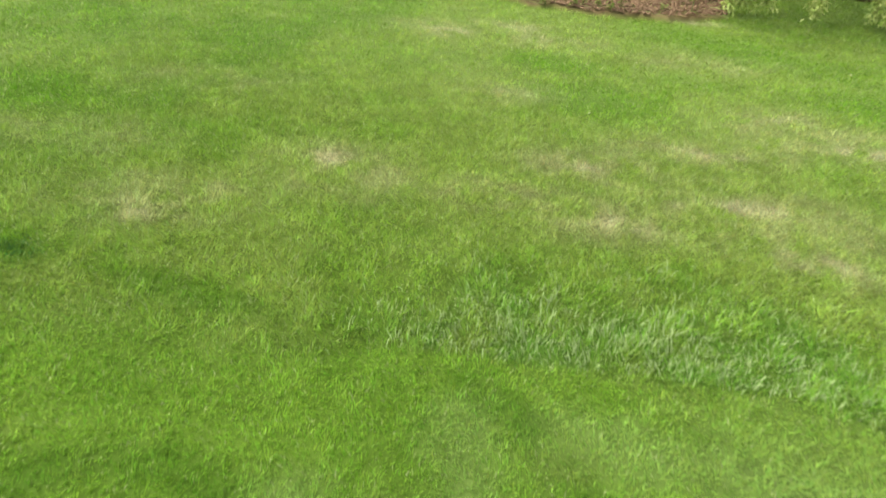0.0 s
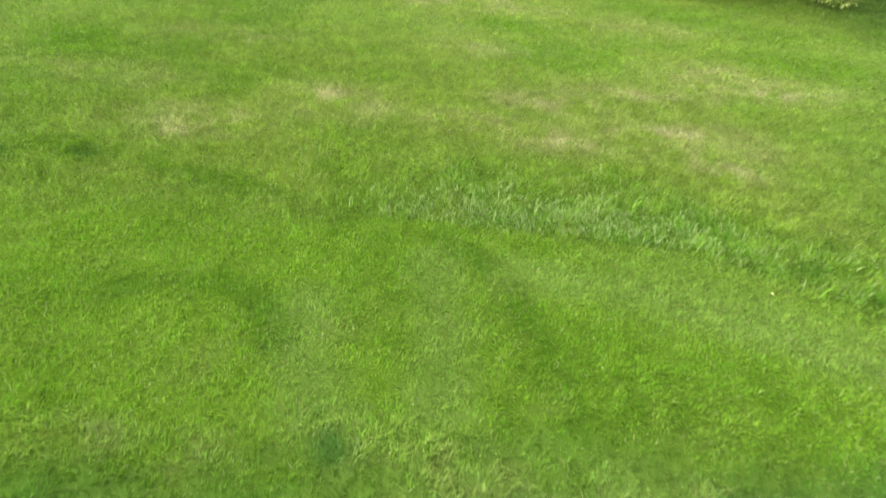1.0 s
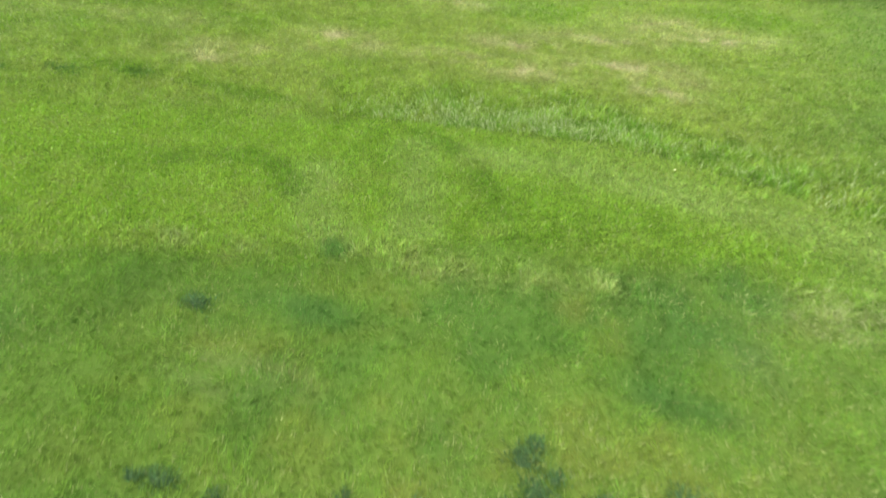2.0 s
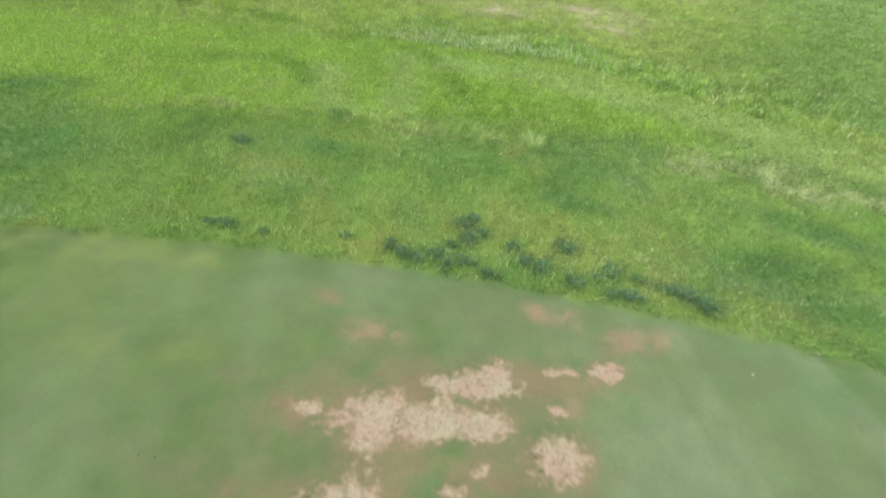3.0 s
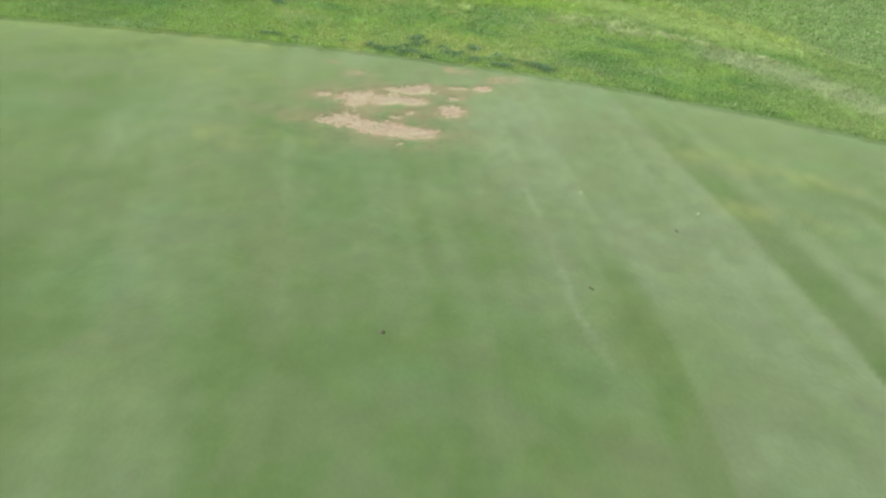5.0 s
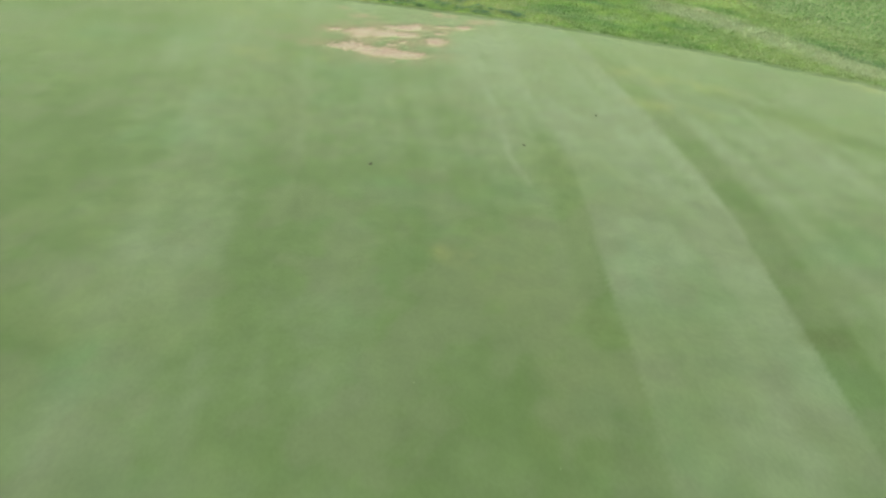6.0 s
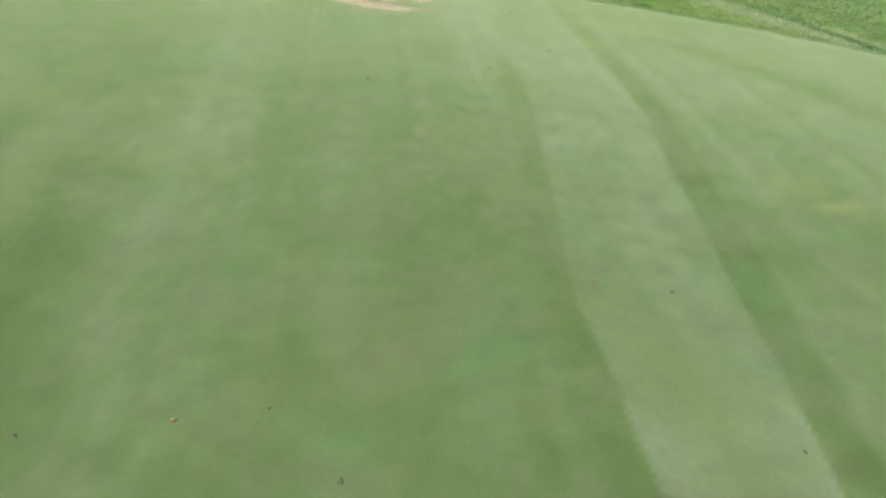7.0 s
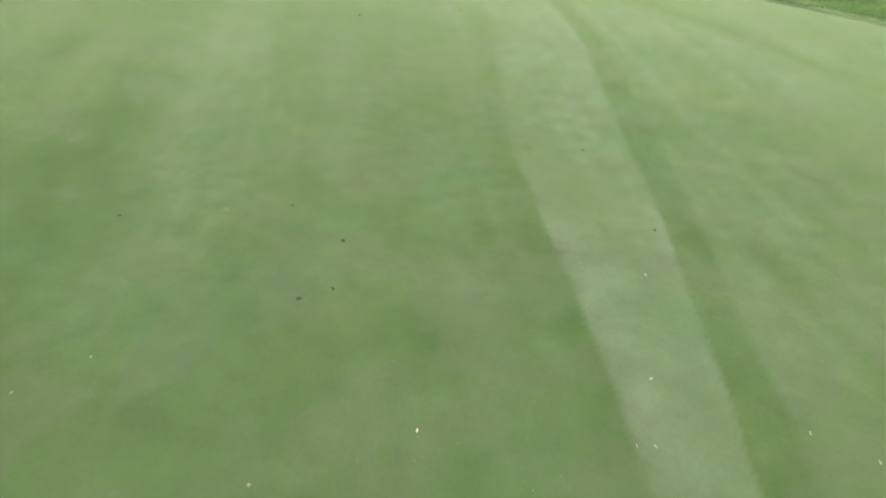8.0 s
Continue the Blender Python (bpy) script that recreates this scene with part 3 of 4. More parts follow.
def sward(name, label, x, y, tall, wide, bend, way, bent, dry=0.0, boost=1.9, vary=0.2, straw_glint_tone=(0.34, 0.43, 0.2), clump=0.3):
    """One stretch of grass of uncountable blades."""
    n = len(x)
    colour, worn = turf(x, y)
    tufty = clump * (0.8 * fbm(x, y, 24, 2, 19.0) + 0.9 * fbm(x, y, 9, 2, 23.0))
    colour = colour * boost * np.exp(rng.normal(0, vary, n) + tufty)[:, None] * (1 + rng.normal(0, 0.06, (n, 3)))
    g, _, r, *_ = zones(x, y)
    # pale share of the blades: straw, and glossy highlights put into the colour
    straw = rng.random(n) < dry
    colour[straw] = np.array(straw_glint_tone) * rng.uniform(0.65, 1.15, (straw.sum(), 1))
    tall = tall * rng.uniform(0.6, 1.2, n) * (1 + tufty)
    me = blade_mesh(name, x, y, tall, wide * rng.uniform(0.7, 1.2, n), tall * bend * rng.uniform(0.4, 1.3, n), way, colour, bent, swell(x, y, r, g, worn) + 0.002)
    return tagged(new(name, me), label, "grass", kind="stuff")


def thinning(x, y, x0, x1, y0, y1, width):
    """How thick a stretch of blades stands: full inside, thinning out towards its ends."""
    u = 0.35 * fbm(x, y, 1.3, 3, 91.0) * width
    return step(x - x0 + u, 0, width) * step(x1 - x + u, 0, width) * step(y - y0 + u, 0, width) * step(y1 - y + u, 0, width)


x, y = scatter(-3.8, 3.4, 0.0, 4.2, 19000)
keep = (zones(x, y)[2] > rng.random(len(x))) & (thinning(x, y, -3.8, 3.4, -9, 4.2, 1.0) > rng.random(len(x)))
x, y = x[keep], y[keep]
sward("rough_grass", "uneven green rough grass with dry straw patches", x, y, 0.026 + 0.008 * fbm(x, y, 4, 2), 0.0041, 0.95, tousled(x, y), False, 0.09, 2.0, 0.2, (0.42, 0.47, 0.26), 0.26)

x, y = scatter(-1.4, 3.0, 0.9, 2.9, 10000)
keep = zones(x, y)[3] * np.clip(0.85 + 0.6 * fbm(x, y, 9, 3, 77.0), 0.3, 1) > 1.1 * rng.random(len(x)) + 0.02
x, y = x[keep], y[keep]
# pale blades here imitate glossy highlights on the longer grass by their colour
sward("tall_grass_strip", "longer pale green grass left along the mown band", x, y, 0.038 + 0.013 * fbm(x, y, 6, 2), 0.0048, 0.65, tousled(x, y), True, 0.2 + 0.5 * blobs(x, y, [(0.0, 1.78, 0.8, 0.17, 12)], 0.8), 1.9, 0.24, (0.45, 0.53, 0.31), 0.35)

x, y = scatter(-7.6, 7.6, -2.0, 9.6, 5200)
z_ = zones(x, y)
keep = (z_[2] > rng.random(len(x))) & (z_[5] < rng.random(len(x))) & (thinning(x, y, -3.8, 3.4, -9, 4.2, 1.0) < rng.random(len(x))) & (thinning(x, y, -7.6, 7.6, -9, 9.6, 2.0) > rng.random(len(x)))
x, y = x[keep], y[keep]
sward("rough_grass", "uneven green rough grass running up to the bed", x, y, 0.026 + 0.008 * fbm(x, y, 4, 2), 0.0062, 0.95, tousled(x, y), False, 0.07, 2.0, 0.2, (0.4, 0.44, 0.24))

x, y = scatter(-4.6, 6.2, -1.2, 1.95, 20000)
b, pl = zones(x, y)[1], zones(x, y)[4]
keep = ((b > rng.random(len(x))) | (pl > rng.random(len(x)))) & (thinning(x, y, -4.6, 6.2, -9, 9, 1.6) > rng.random(len(x)))
x, y, pl = x[keep], y[keep], pl[keep]
way = tousled(x, y)
tussock = np.clip(pl, 0, 1) * (x > 1.2)
sward("mown_band_grass", "bright green mown grass with curved mower tracks", x, y, 0.019 + 0.014 * pl + 0.004 * fbm(x, y, 5, 2, 3.0), 0.0034, 0.85, way, True, 0.05 + 0.6 * tussock, 1.94, 0.16, (0.42, 0.46, 0.26), 0.07 + 0.3 * np.clip(pl, 0, 1))

x, y = scatter(-5.0, 8.0, -3.2, 1.1, 21000)
g, b, r = zones(x, y)[:3]
keep = (np.maximum(np.maximum(g, b), r) < rng.random(len(x))) & (thinning(x, y, -5.0, 8.0, -9, 9, 2.0) > rng.random(len(x)))
x, y = x[keep], y[keep]
tips = np.clip(0.05 + 0.12 * fbm(x, y, 2.4, 3, 55.0), 0, 0.2) + 0.16 * blobs(x, y, YELLOWED + [(1.0, -0.35, 0.9, 0.25, 8)], 0.7)
sward("fringe_grass", "short green and yellowish fringe grass", x, y, 0.02 + 0.006 * fbm(x, y, 5, 2, 3.0), 0.0036, 0.8, tousled(x, y), False, tips, 1.87, 0.14, (0.42, 0.45, 0.24), 0.26)

x, y = scatter(-2.8, 6.8, -8.0, -0.4, 5000)
keep = (zones(x, y)[0] > 0.5) & (blobs(x, y, BARE, 0.45) < 0.3) & (thinning(x, y, -2.8, 6.8, -8.0, 9, 1.0) > rng.random(len(x)))
x, y = x[keep], y[keep]
sward("green_turf", "closely cut pale green putting turf", x, y, 0.003, 0.0022, 2.6, rng.normal(2.1, 0.8, len(x)), False, 0.001, 1.05, 0.03, clump=0.0)

# stray grass that lives on inside the worn patches, and crumbs of sand
x, y = scatter(0.4, 1.7, -1.95, -0.7, 60000)
keep = (blobs(x, y, BARE, 0.45) > 0.4) & (fbm(x, y, 38, 2, 31.0) > 0.48)
x, y = x[keep], y[keep]
sward("stray_grass", "small dark green survivors in the sandy patches", x, y, 0.007, 0.0022, 0.9, rng.uniform(0, 2 * np.pi, len(x)), False, 0.0, 1.2)


def lumps(x, y, z, size, seed):
    """Small uneven lumps: squashed octahedra, as vertices and triangles."""
    r = np.random.default_rng(seed)
    n = len(x)
    shape = np.array([(1, 0, 0), (-1, 0, 0), (0, 1, 0), (0, -1, 0), (0, 0, 0.7), (0, 0, -0.5)], float)
    turn = r.uniform(0, 2 * np.pi, n)
    v = shape[None] * r.uniform(0.6, 1.3, (n, 6, 1)) * size[:, None, None]
    c, s = np.cos(turn)[:, None], np.sin(turn)[:, None]
    out = np.stack([c * v[..., 0] - s * v[..., 1] + x[:, None], s * v[..., 0] + c * v[..., 1] + y[:, None], v[..., 2] + z[:, None]], -1)
    tri = np.array([(0, 2, 4), (2, 1, 4), (1, 3, 4), (3, 0, 4), (2, 0, 5), (1, 2, 5), (3, 1, 5), (0, 3, 5)])
    return out.reshape(-1, 3), (np.arange(n)[:, None, None] * 6 + tri[None]).reshape(-1, 3)


SAND = plain_material("sandy_soil", (0.205, 0.163, 0.118), 0.9, 300)
x, y = scatter(0.4, 1.7, -1.95, -0.7, 14000)
keep = blobs(x, y, BARE, 0.45) > 0.55
x, y = x[keep], y[keep]
v, f = lumps(x, y, height(x, y) - 0.018, rng.uniform(0.0012, 0.0045, len(x)), 5)
tagged(new("sand_crumbs", mesh_of("sand_crumbs", v, f, SAND)), "pale crumbs of dry sandy soil on worn turf", "soil", kind="stuff")

CRUMB = plain_material("topdressing", (0.19, 0.19, 0.11), 0.9, 300)
x, y = scatter(2.3, 4.3, -7.1, -5.9, 900)
keep = np.clip(fbm(x, y, 3.4, 3, 81.0), 0, 1) * step(-y, 6.0, 6.6) > 0.9 * rng.random(len(x))
x, y = x[keep], y[keep]
v, f = lumps(x, y, height(x, y) - 0.0115, rng.uniform(0.0008, 0.0024, len(x)), 6)
tagged(new("sand_grains", mesh_of("sand_grains", v, f, CRUMB)), "scattered pale grains of sand between the cut blades", "soil", kind="stuff")

# ---- planting bed: bark over red-brown soil ----
BARK = plain_material("bark_mulch", (0.17, 0.1, 0.08), 0.95, 30, 0.15)
x, y = scatter(-5.0, 0.4, 5.8, 8.6, 1400)
keep = zones(x, y)[5] > 0.6
x, y = x[keep], y[keep]
n = len(x)
turn, long, wide = rng.uniform(0, 2 * np.pi, n), rng.uniform(0.008, 0.026, n), rng.uniform(0.004, 0.01, n)
tip, roll = rng.normal(0, 0.16, n), rng.normal(0, 0.15, n)
z = height(x, y) + 0.055 * rng.uniform(0.9, 1.1, n)
box = np.array([(-1, -1, -1), (1, -0.7, -1), (1, 0.8, -1), (-1, 1, -1), (-0.9, -0.8, 1), (0.8, -0.6, 1), (0.9, 0.7, 1), (-0.8, 0.9, 1)], float)
v = box[None] * np.stack([long, wide, 0.004 + 0 * long], -1)[:, None]
v[..., 2] += v[..., 0] * np.sin(tip)[:, None] + v[..., 1] * np.sin(roll)[:, None]
c, s_ = np.cos(turn)[:, None], np.sin(turn)[:, None]
v = np.stack([c * v[..., 0] - s_ * v[..., 1] + x[:, None], s_ * v[..., 0] + c * v[..., 1] + y[:, None], v[..., 2] + z[:, None]], -1)
quads = np.array([(0, 3, 2, 1), (4, 5, 6, 7), (0, 1, 5, 4), (1, 2, 6, 5), (2, 3, 7, 6), (3, 0, 4, 7)])
tagged(new("bark_mulch", mesh_of("bark_mulch", v.reshape(-1, 3), (np.arange(n)[:, None, None] * 8 + quads[None]).reshape(-1, 4), BARK)),
       "reddish brown bark chips over bare soil", "mulch", kind="stuff")


# ---- plants ----
def tuft(px, py, rx, ry, tall, colour, label, group):
    """A low uneven cushion, rooted at its place, with its blades as one part."""
    n = int(270 * (rx * ry / 0.0015) ** 0.7)
    r, a = np.sqrt(rng.random(n)) * (1.15 + 0.45 * rng.normal(0, 1, n)), rng.uniform(0, 2 * np.pi, n)
    x, y = r * np.cos(a) * rx, r * np.sin(a) * ry
    tone = np.array(colour) * np.exp(rng.normal(0, 0.22, (n, 1))) * (1 + rng.normal(0, 0.06, (n, 3)))
    high = tall * rng.uniform(0.5, 1.2, n) * (1 - 0.4 * np.clip(r, 0, 1.2))
    me = blade_mesh("foliage", x, y, high, rng.uniform(0.0024, 0.004, n), high * rng.uniform(0.3, 1.0, n), a + rng.normal(0, 0.6, n), tone, True)
    flat = np.empty(len(me.vertices) * 3, np.float32)
    me.vertices.foreach_get("co", flat)
    flat = flat.reshape(-1, 3)
    flat[:, 2] -= np.repeat(height(x, y), 5).astype(np.float32)
    me.vertices.foreach_set("co", flat.ravel())
    rows, verts, faces = 4, [(0, 0, 0.35 * tall)], []
    for j in range(1, rows + 1):
        u = j / rows
        for k in range(12):
            t_ = 2 * math.pi * k / 12
            wob = 1 + 0.35 * noise.noise((px * 9 + math.cos(t_), py * 9 + math.sin(t_), 0.5))
            verts.append((0.6 * rx * u * wob * math.cos(t_), 0.6 * ry * u * wob * math.sin(t_), 0.3 * tall * (1 - u * u) - 0.003))
    for j in range(rows):
        for k in range(12):
            a0, a1 = (0, 0) if j == 0 else (1 + 12 * (j - 1) + k, 1 + 12 * (j - 1) + (k + 1) % 12)
            b0, b1 = 1 + 12 * j + k, 1 + 12 * j + (k + 1) % 12
            faces += [(a0, b0, b1)] if j == 0 else [(a0, b0, b1), (a0, b1, a1)]
    ob = new("grass_tuft", mesh_of("grass_tuft", verts, faces, BLADE, np.tile(colour, (len(verts), 1)) * 0.8, smooth=True))
    ob.location = (px, py, float(height(px, py)))
    tagged(part("foliage", me, ob), kind="stuff")
    return tagged(ob, label, "grass tuft", group)


DARK_TUFTS = [(-0.17, -0.74, 0.05, 0.02), (-0.24, -0.76, 0.025, 0.01), (-0.01, -0.72, 0.02, 0.012), (0.3, -0.59, 0.015, 0.012), (0.49, -0.56, 0.02, 0.028), (0.56, -0.59, 0.035, 0.028), (0.62, -0.6, 0.03, 0.02), (0.68, -0.54, 0.035, 0.024), (0.71, -0.29, 0.045, 0.028), (0.73, -0.23, 0.025, 0.016), (0.77, -0.38, 0.04, 0.036), (0.81, -0.32, 0.02, 0.016), (0.72, -0.45, 0.02, 0.012), (0.74, -0.58, 0.03, 0.024), (0.8, -0.53, 0.04, 0.024), (0.91, -0.56, 0.05, 0.016), (0.95, -0.35, 0.025, 0.02), (1.01, -0.42, 0.03, 0.024), (1.09, -0.44, 0.04, 0.04), (1.15, -0.26, 0.05, 0.032), (1.23, -0.46, 0.04, 0.032)]
DARK_TUFTS += [(1.31, -0.4, 0.025, 0.016), (1.35, -0.34, 0.04, 0.04), (1.37, -0.48, 0.03, 0.02), (1.47, -0.34, 0.035, 0.016), (1.45, -0.46, 0.05, 0.024), (1.58, -0.36, 0.035, 0.02), (1.64, -0.36, 0.055, 0.028), (1.72, -0.39, 0.055, 0.04), (-0.54, -0.13, 0.05, 0.025)]
for px, py, rx, ry in DARK_TUFTS:
    tuft(px, py, 1.25 * rx, 1.75 * ry, 0.025, (0.104, 0.19, 0.1), "dark bluish green grass tuft in the yellowish fringe", "dark tufts along the green")
for px, py, rx, ry in [(-2.22, 1.34, 0.15, 0.07), (-2.58, 1.16, 0.16, 0.06), (-2.86, 0.98, 0.12, 0.05)]:
    tuft(px, py, rx, ry, 0.024, (0.075, 0.165, 0.05), "dark bluish green grass clump in the rough", "")

WHITE = plain_material("petal_white", (0.42, 0.43, 0.3), 0.6, 200, 0.06)
YOLK = plain_material("flower_yellow", (0.6, 0.42, 0.04), 0.7, 300, 0.2)
STEM = plain_material("stem_green", (0.06, 0.12, 0.02), 0.7, 80, 0.2)


def ring(bm, r, z, count, ox=0.0, oy=0.0):
    return [bm.verts.new((ox + r * math.cos(2 * math.pi * k / count), oy + r * math.sin(2 * math.pi * k / count), z)) for k in range(count)]


def tube(points, radii, count=6):
    """A bmesh tube along points, closed at its ends."""
    bm = bmesh.new()
    rings = []
    for (px, py, pz), r in zip(points, radii):
        rings.append(ring(bm, r, pz, count, px, py))
    for a, b in zip(rings, rings[1:]):
        for k in range(count):
            bm.faces.new((a[k], a[(k + 1) % count], b[(k + 1) % count], b[k]))
    bm.faces.new(rings[0][::-1])
    bm.faces.new(rings[-1])
    return bm


def finish(name, bm, mat, smooth=True):
    me = bpy.data.meshes.new(name)
    bm.normal_update()
    for f in bm.faces:
        f.smooth = smooth
    bm.to_mesh(me)
    bm.free()
    me.materials.append(mat)
    return me


def make_daisy():
    """A small lawn daisy: stem, a ring of narrow petals, a domed yellow disc."""
    root = new("daisy")
    part("stem", finish("stem", tube([(0, 0, -0.01), (0.001, 0, 0.02), (0.004, 0, 0.045)], [0.001, 0.001, 0.0008]), STEM), root)
    bm = bmesh.new()
    for k in range(14):
        a = 2 * math.pi * k / 14
        c, s_ = math.cos(a), math.sin(a)
        row = [(0.003, 0.0009, 0.045), (0.007, 0.0017, 0.0465), (0.011, 0.0011, 0.0455)]
        pairs = [[bm.verts.new((0.004 + c * r - s_ * q, s_ * r + c * q, z)) for q in (-w_, w_)] for r, w_, z in row]
        for p0, p1 in zip(pairs, pairs[1:]):
            bm.faces.new((p0[0], p1[0], p1[1], p0[1]))
    part("petals", finish("petals", bm, WHITE), root, "white daisy petals")
    bm = bmesh.new()
    bmesh.ops.create_uvsphere(bm, u_segments=8, v_segments=5, radius=0.0036)
    bmesh.ops.scale(bm, vec=(1, 1, 0.55), verts=bm.verts)
    bmesh.ops.translate(bm, vec=(0.004, 0, 0.0455), verts=bm.verts)
    part("disc", finish("disc", bm, YOLK), root, "yellow flower disc")
    return tagged(root, "small white daisy in the rough grass", "flower", "daisies in the rough")


DAISIES = [(-0.59, 2.23), (-1.35, 3.77), (-0.62, 4.66), (0.02, 5.44), (1.17, 5.43), (-2.54, 4.45), (-3.83, 2.73), (-2.37, 2.13), (-1.86, 3.06), (-0.42, 3.79), (0.96, 1.64), (-0.7, 4.5), (-0.3, 4.9)]
daisy = make_daisy()
for k, (px, py) in enumerate(DAISIES):
    m = pose(px, py, float(height(px, py)), random.uniform(10, 35), random.uniform(-15, 15), random.uniform(0, 360)) @ Matrix.Scale(random.uniform(0.5, 0.75), 4)
    if k == 0:
        daisy.matrix_basis = m
    else:
        one = copy_thing(daisy, pose(0, 0, 0))
        one.matrix_basis = m

# ---- worm casts and litter on the green ----
EARTH = plain_material("dark_earth", (0.062, 0.064, 0.04), 0.95, 250, 0.4)
CLIP = plain_material("dry_clipping", (0.3, 0.3, 0.19), 0.7, 200, 0.2)
LEAF = plain_material("fallen_leaf", (0.2, 0.11, 0.05), 0.7, 120, 0.3)


def worm_cast(px, py, size):
    n = 9
    a, r = rng.uniform(0, 2 * np.pi, n), rng.uniform(0, 0.75, n) * size
    v, f = lumps(r * np.cos(a) * 1.3, r * np.sin(a), size * 0.25 * (1 - r / size), size * rng.uniform(0.3, 0.55, n), int(1e6 * abs(px)) % 9999)
    ob = new("worm_cast", mesh_of("worm_cast", v, f, EARTH, smooth=True))
    ob.location, ob.rotation_euler = (px, py, float(height(px, py)) - 0.012), (0, 0, rng.uniform(0, 6))
    return tagged(ob, "small dark earth worm cast on the putting turf", "worm cast", "worm casts on the green")


for px, py, size in [(3.89, -4.38, 0.011), (3.16, -5.6, 0.011), (2.83, -5.47, 0.008), (4.34, -4.97, 0.01), (3.2, -5.98, 0.012), (3.28, -5.88, 0.011), (2.23, -5.86, 0.009), (1.82, -3.04, 0.012), (1.47, -1.65, 0.008),
                     (2.45, -2.5, 0.011), (2.71, -1.96, 0.011), (2.17, -1.22, 0.009), (1.6, -1.44, 0.007), (0.28, -1.73, 0.005), (0.325, -1.715, 0.004), (0.31, -1.66, 0.005), (1.33, -1.76, 0.004)]:
    worm_cast(px, py, size)


def scrap(name, px, py, long, wide, mat, label, category, group):
    """A curled, tapered scrap of leaf or clipping with some thickness."""
    bm = bmesh.new()
    rows = []
    for k in range(5):
        u = k / 4
        w_ = wide * math.sin(math.pi * (0.15 + 0.7 * u)) / 2
        z = 0.25 * long * (2 * u - 1) ** 2
        rows.append([bm.verts.new(((u - 0.5) * long, s_ * w_, z + dz)) for s_, dz in ((-1, 0.0012), (1, 0.0012), (1, 0), (-1, 0))])
    for a, b in zip(rows, rows[1:]):
        for k in range(4):
            bm.faces.new((a[k], a[(k + 1) % 4], b[(k + 1) % 4], b[k]))
    bm.faces.new(rows[0][::-1])
    bm.faces.new(rows[-1])
    ob = new(name, finish(name, bm, mat))
    ob.location, ob.rotation_euler = (px, py, float(height(px, py)) - 0.01), (rng.normal(0, 0.2), rng.normal(0, 0.15), rng.uniform(0, 6))
    return tagged(ob, label, category, group)


for px, py, long in [(4.5, -6.1, 0.012), (4.92, -5.87, 0.01), (4.45, -5.84, 0.014), (4.35, -5.3, 0.01), (5.1, -5.9, 0.012), (2.65, -6.72, 0.012), (2.75, -6.51, 0.009), (3.5, -6.68, 0.01), (2.26, -1.82, 0.013), (2.79, -1.78, 0.011),
                     (1.89, -0.67, 0.012), (2.25, -1.2, 0.011), (2.37, -1.21, 0.01), (4.45, -6.12, 0.008)]:
    scrap("grass_clipping", px, py, long, 0.004, CLIP, "pale dry grass clipping on the putting turf", "clipping", "clippings on the green")
scrap("fallen_leaf", 2.6, -5.63, 0.016, 0.012, LEAF, "curled orange brown leaf scrap on the putting turf", "leaf", "leaf scraps")
scrap("fallen_leaf", 3.6, -4.44, 0.014, 0.01, LEAF, "curled orange brown leaf scrap on the putting turf", "leaf", "leaf scraps")
v, f = lumps(np.zeros(3), np.array((-0.003, 0.003, 0.0)), np.zeros(3), np.array((0.0048, 0.004, 0.004)), 3)
pebble = new("pebble", mesh_of("pebble", v, f, plain_material("pale_pebble", (0.6, 0.52, 0.4), 0.8, 200), smooth=True))
pebble.location = (3.84, -6.33, float(height(3.84, -6.33)) - 0.008)
tagged(pebble, "pale cream pebble on the putting turf", "pebble")

# ---- variegated shrub over the rough, and weeds in the bed ----
WOOD = plain_material("shrub_bark", (0.12, 0.09, 0.06), 0.9, 50, 0.4)


def leaf_material():
    m, n, l, p = material("variegated_leaf", 0.5, 0.4)
    geo = n.new("ShaderNodeNewGeometry")
    tone = ramp_node(n, l, geo.outputs["Random Per Island"], 0.0, 1.0, (0.32, 0.42, 0.1, 1), (0.78, 0.78, 0.44, 1)).outputs[0]
    l.new(tone, p.inputs["Base Color"])
    glow = n.new("ShaderNodeBsdfTranslucent")
    l.new(tone, glow.inputs["Color"])
    both = n.new("ShaderNodeMixShader")
    both.inputs[0].default_value = 0.3
    l.new(p.outputs[0], both.inputs[1])
    l.new(glow.outputs[0], both.inputs[2])
    l.new(both.outputs[0], n["Material Output"].inputs["Surface"])
    return m


def leaves(x, y, z, long, droop, seed):
    """Pointed leaves folded along the midrib, hanging at droop."""
    r = np.random.default_rng(seed)
    n = len(x)
    flat = np.array([(0, 0, 0), (0.45, 0.24, 0.05), (0.45, -0.24, 0.05), (0.5, 0, -0.02), (1, 0, -0.05)])
    v = flat[None] * long[:, None, None]
    pitch = droop + r.normal(0, 0.35, n)
    turn = r.uniform(0, 2 * np.pi, n)
    cp, sp = np.cos(pitch)[:, None], np.sin(pitch)[:, None]
    u, w_ = cp * v[..., 0] + sp * v[..., 2], -sp * v[..., 0] + cp * v[..., 2]
    c, s_ = np.cos(turn)[:, None], np.sin(turn)[:, None]
    out = np.stack([c * u - s_ * v[..., 1] + x[:, None], s_ * u + c * v[..., 1] + y[:, None], w_ + z[:, None]], -1)
    tri = np.array([(0, 3, 1), (0, 2, 3), (1, 3, 4), (3, 2, 4)])
    return out.reshape(-1, 3), (np.arange(n)[:, None, None] * 5 + tri[None]).reshape(-1, 3)


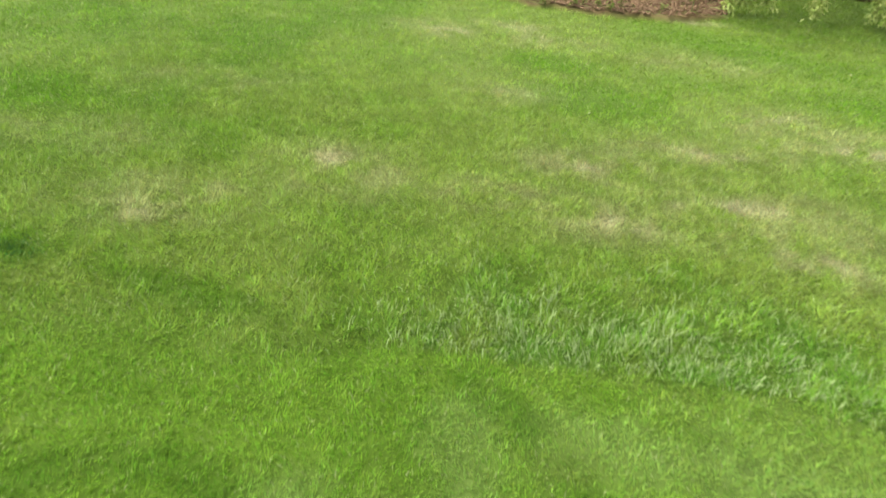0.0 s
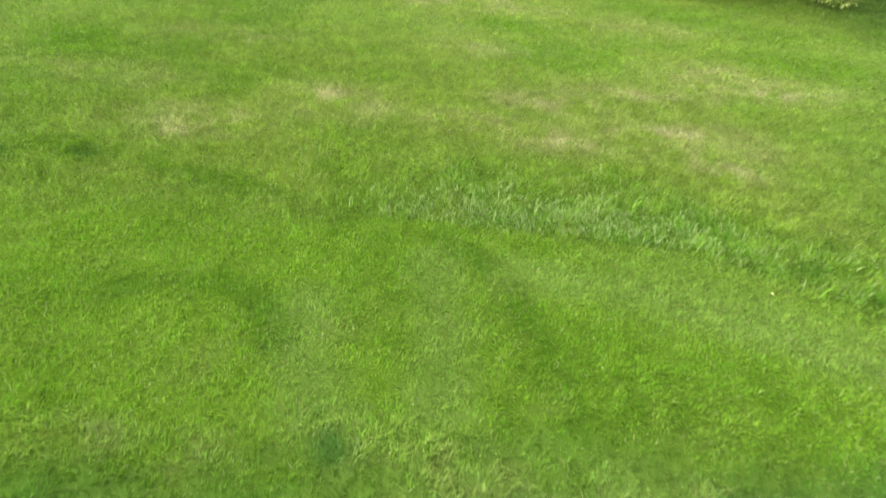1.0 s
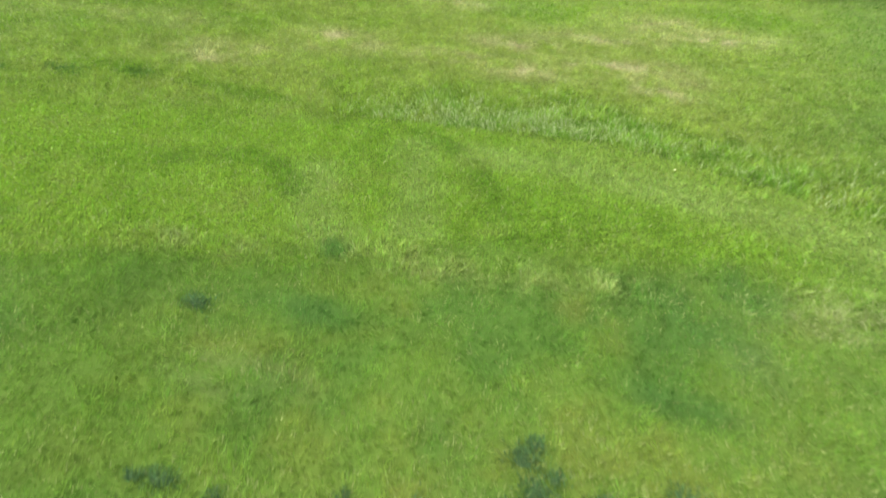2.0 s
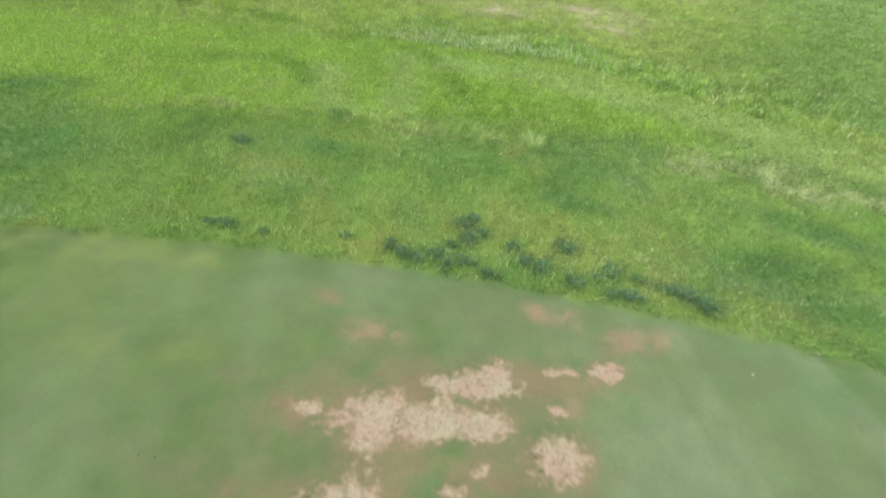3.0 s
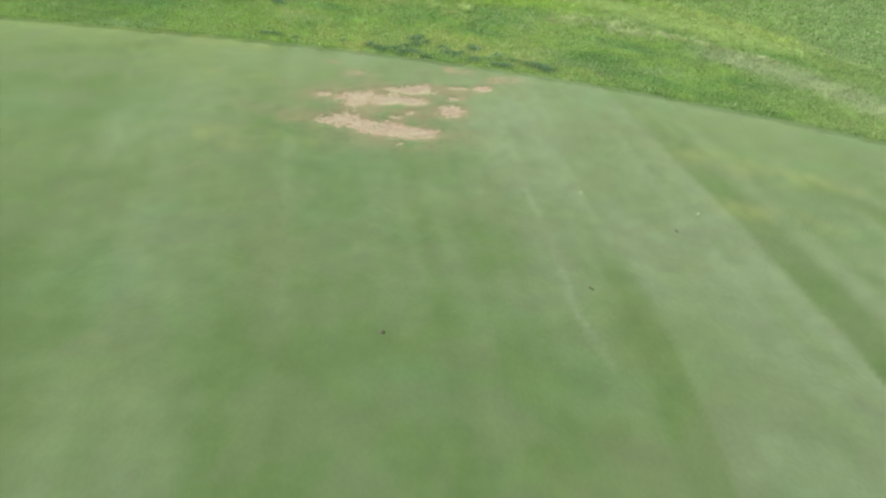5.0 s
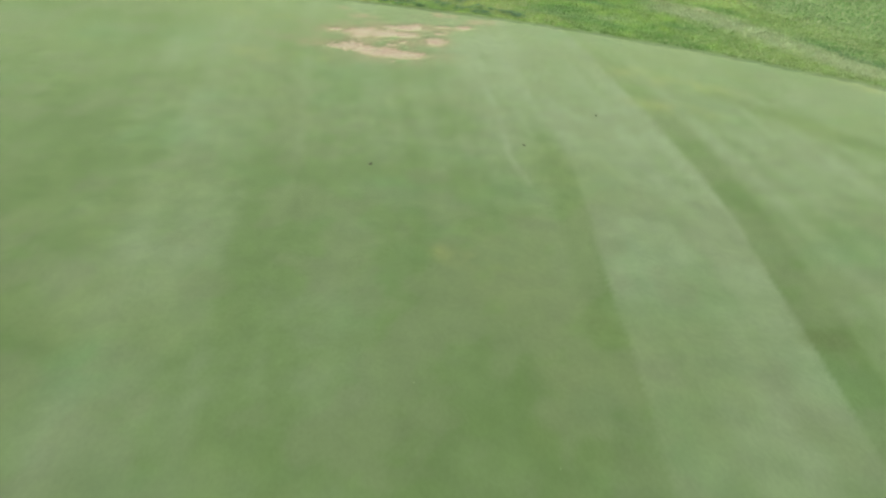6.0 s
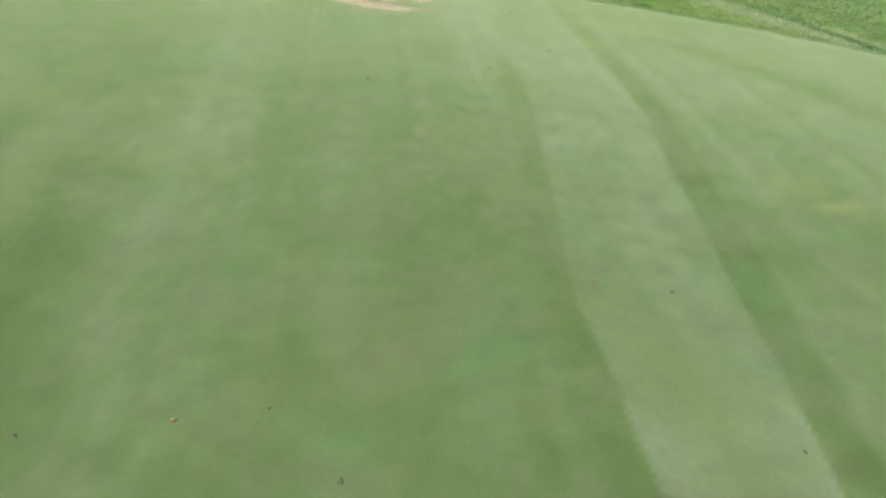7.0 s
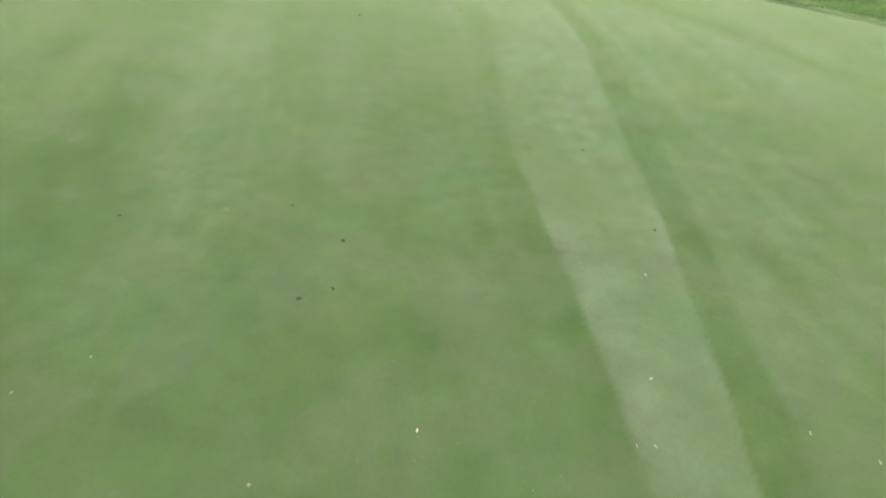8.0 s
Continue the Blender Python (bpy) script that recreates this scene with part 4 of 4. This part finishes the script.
def shrub(px, py, tips):
    """A spreading shrub: arching limbs from one trunk, a few of them drooping to the grass, thick with small pale-edged leaves."""
    root = new("shrub")
    base = float(height(px, py))
    root.location = (px, py, base)
    part("trunk", finish("trunk", tube([(0, 0, -0.1), (0.03, 0.01, 0.4), (0, 0.04, 0.9), (0.04, 0, 1.4)], [0.11, 0.09, 0.08, 0.05], 10), WOOD), root)
    lx, ly, lz = [], [], []
    limbs = []
    for k in range(84):
        a = 2 * math.pi * k / 84 * 13.0 + random.uniform(-0.08, 0.08)
        limbs.append((a, 2.65 - 1.5 * random.random() ** 2, random.uniform(1.4, 2.4), random.uniform(0.72, 1.1), False))
    for tx, ty, tz in tips:
        dx, dy = tx - px, ty - py
        limbs.append((math.atan2(dy, dx) - 0.15, math.hypot(dx, dy), random.uniform(1.0, 1.5), tz + float(height(tx, ty)) - base, True))
    for a, reach, top, low, hangs in limbs:
        pts = []
        for j in range(13):
            u = j / 12
            r = reach * (1 - (1 - u) ** 2.4 if hangs else u ** 0.85)
            fall = max(0, (u - 0.4) / 0.6) ** (1.3 if hangs else 1.6)
            z = 0.8 + (top - 0.8) * math.sin(math.pi * min(1, 1.15 * u) * 0.5) - (top - low) * fall
            pts.append((r * math.cos(a + 0.15 * u), r * math.sin(a + 0.15 * u), z))
        part("branch", finish("branch", tube(pts, [0.022 * (1 - 0.93 * j / 12) for j in range(13)], 5), WOOD), root)
        p = np.array(pts)
        for q in range(34):
            u = (1 - 0.25 * random.random() ** 1.5 if hangs and q < 18 else random.uniform(0.25, 1.0) ** 0.6) * 12
            c = p[min(11, int(u))] * (1 - u % 1) + p[min(12, int(u) + 1)] * (u % 1)
            for _ in range(22):
                lx.append(c[0] + random.gauss(0, 0.035 if hangs else 0.07))
                ly.append(c[1] + random.gauss(0, 0.035 if hangs else 0.07))
                lz.append(c[2] + random.gauss(0.0, 0.03 if hangs else 0.055))
    lx, ly, lz = map(np.array, (lx, ly, lz))
    lz = np.maximum(lz, height(lx + px, ly + py) - base + 0.05)
    v, f = leaves(lx, ly, lz, rng.uniform(0.035, 0.062, len(lx)), 0.6, 11)
    tagged(part("crown", mesh_of("crown", v, f, leaf_material()), root, "cream and green variegated leaves"), kind="stuff")
    return tagged(root, "spreading variegated shrub with drooping pale leaves over grass", "shrub")


shrub(1.6, 8.3, [(0.26, 6.8, 0.08), (0.36, 6.88, 0.1), (0.47, 6.92, 0.11), (0.6, 7.0, 0.13), (1.0, 6.85, 0.13), (1.5, 7.0, 0.11), (1.62, 6.95, 0.1), (1.72, 6.85, 0.1), (1.84, 6.78, 0.1)])


def weed(px, py, tall, count):
    root = new("weed")
    root.location = (px, py, float(height(px, py)) + 0.03)
    part("stem", finish("stem", tube([(0, 0, -0.05), (0.01, 0.0, tall * 0.5), (0.0, 0.015, tall)], [0.004, 0.003, 0.002]), STEM), root)
    z = rng.uniform(0.02, tall, count)
    v, f = leaves(rng.normal(0, 0.012, count), rng.normal(0, 0.012, count), z, rng.uniform(0.03, 0.07, count), 0.2, int(1000 * tall))
    tint = np.array((0.16, 0.2, 0.06)) * np.exp(rng.normal(0, 0.2, (len(v), 1)))
    part("leaves", mesh_of("leaves", v, f, BLADE, tint), root)
    return tagged(root, "small pale green weed in the bark bed", "weed", "weeds in the bed")


for px, py, tall, count in [(-1.05, 6.1, 0.12, 18), (-0.98, 6.18, 0.2, 14), (-0.72, 6.15, 0.3, 40), (-0.66, 6.3, 0.26, 30), (-0.05, 6.5, 0.3, 12), (-1.3, 6.05, 0.08, 14), (-0.85, 6.2, 0.1, 14), (-0.3, 6.45, 0.07, 12)]:
    weed(px, py, tall, count)
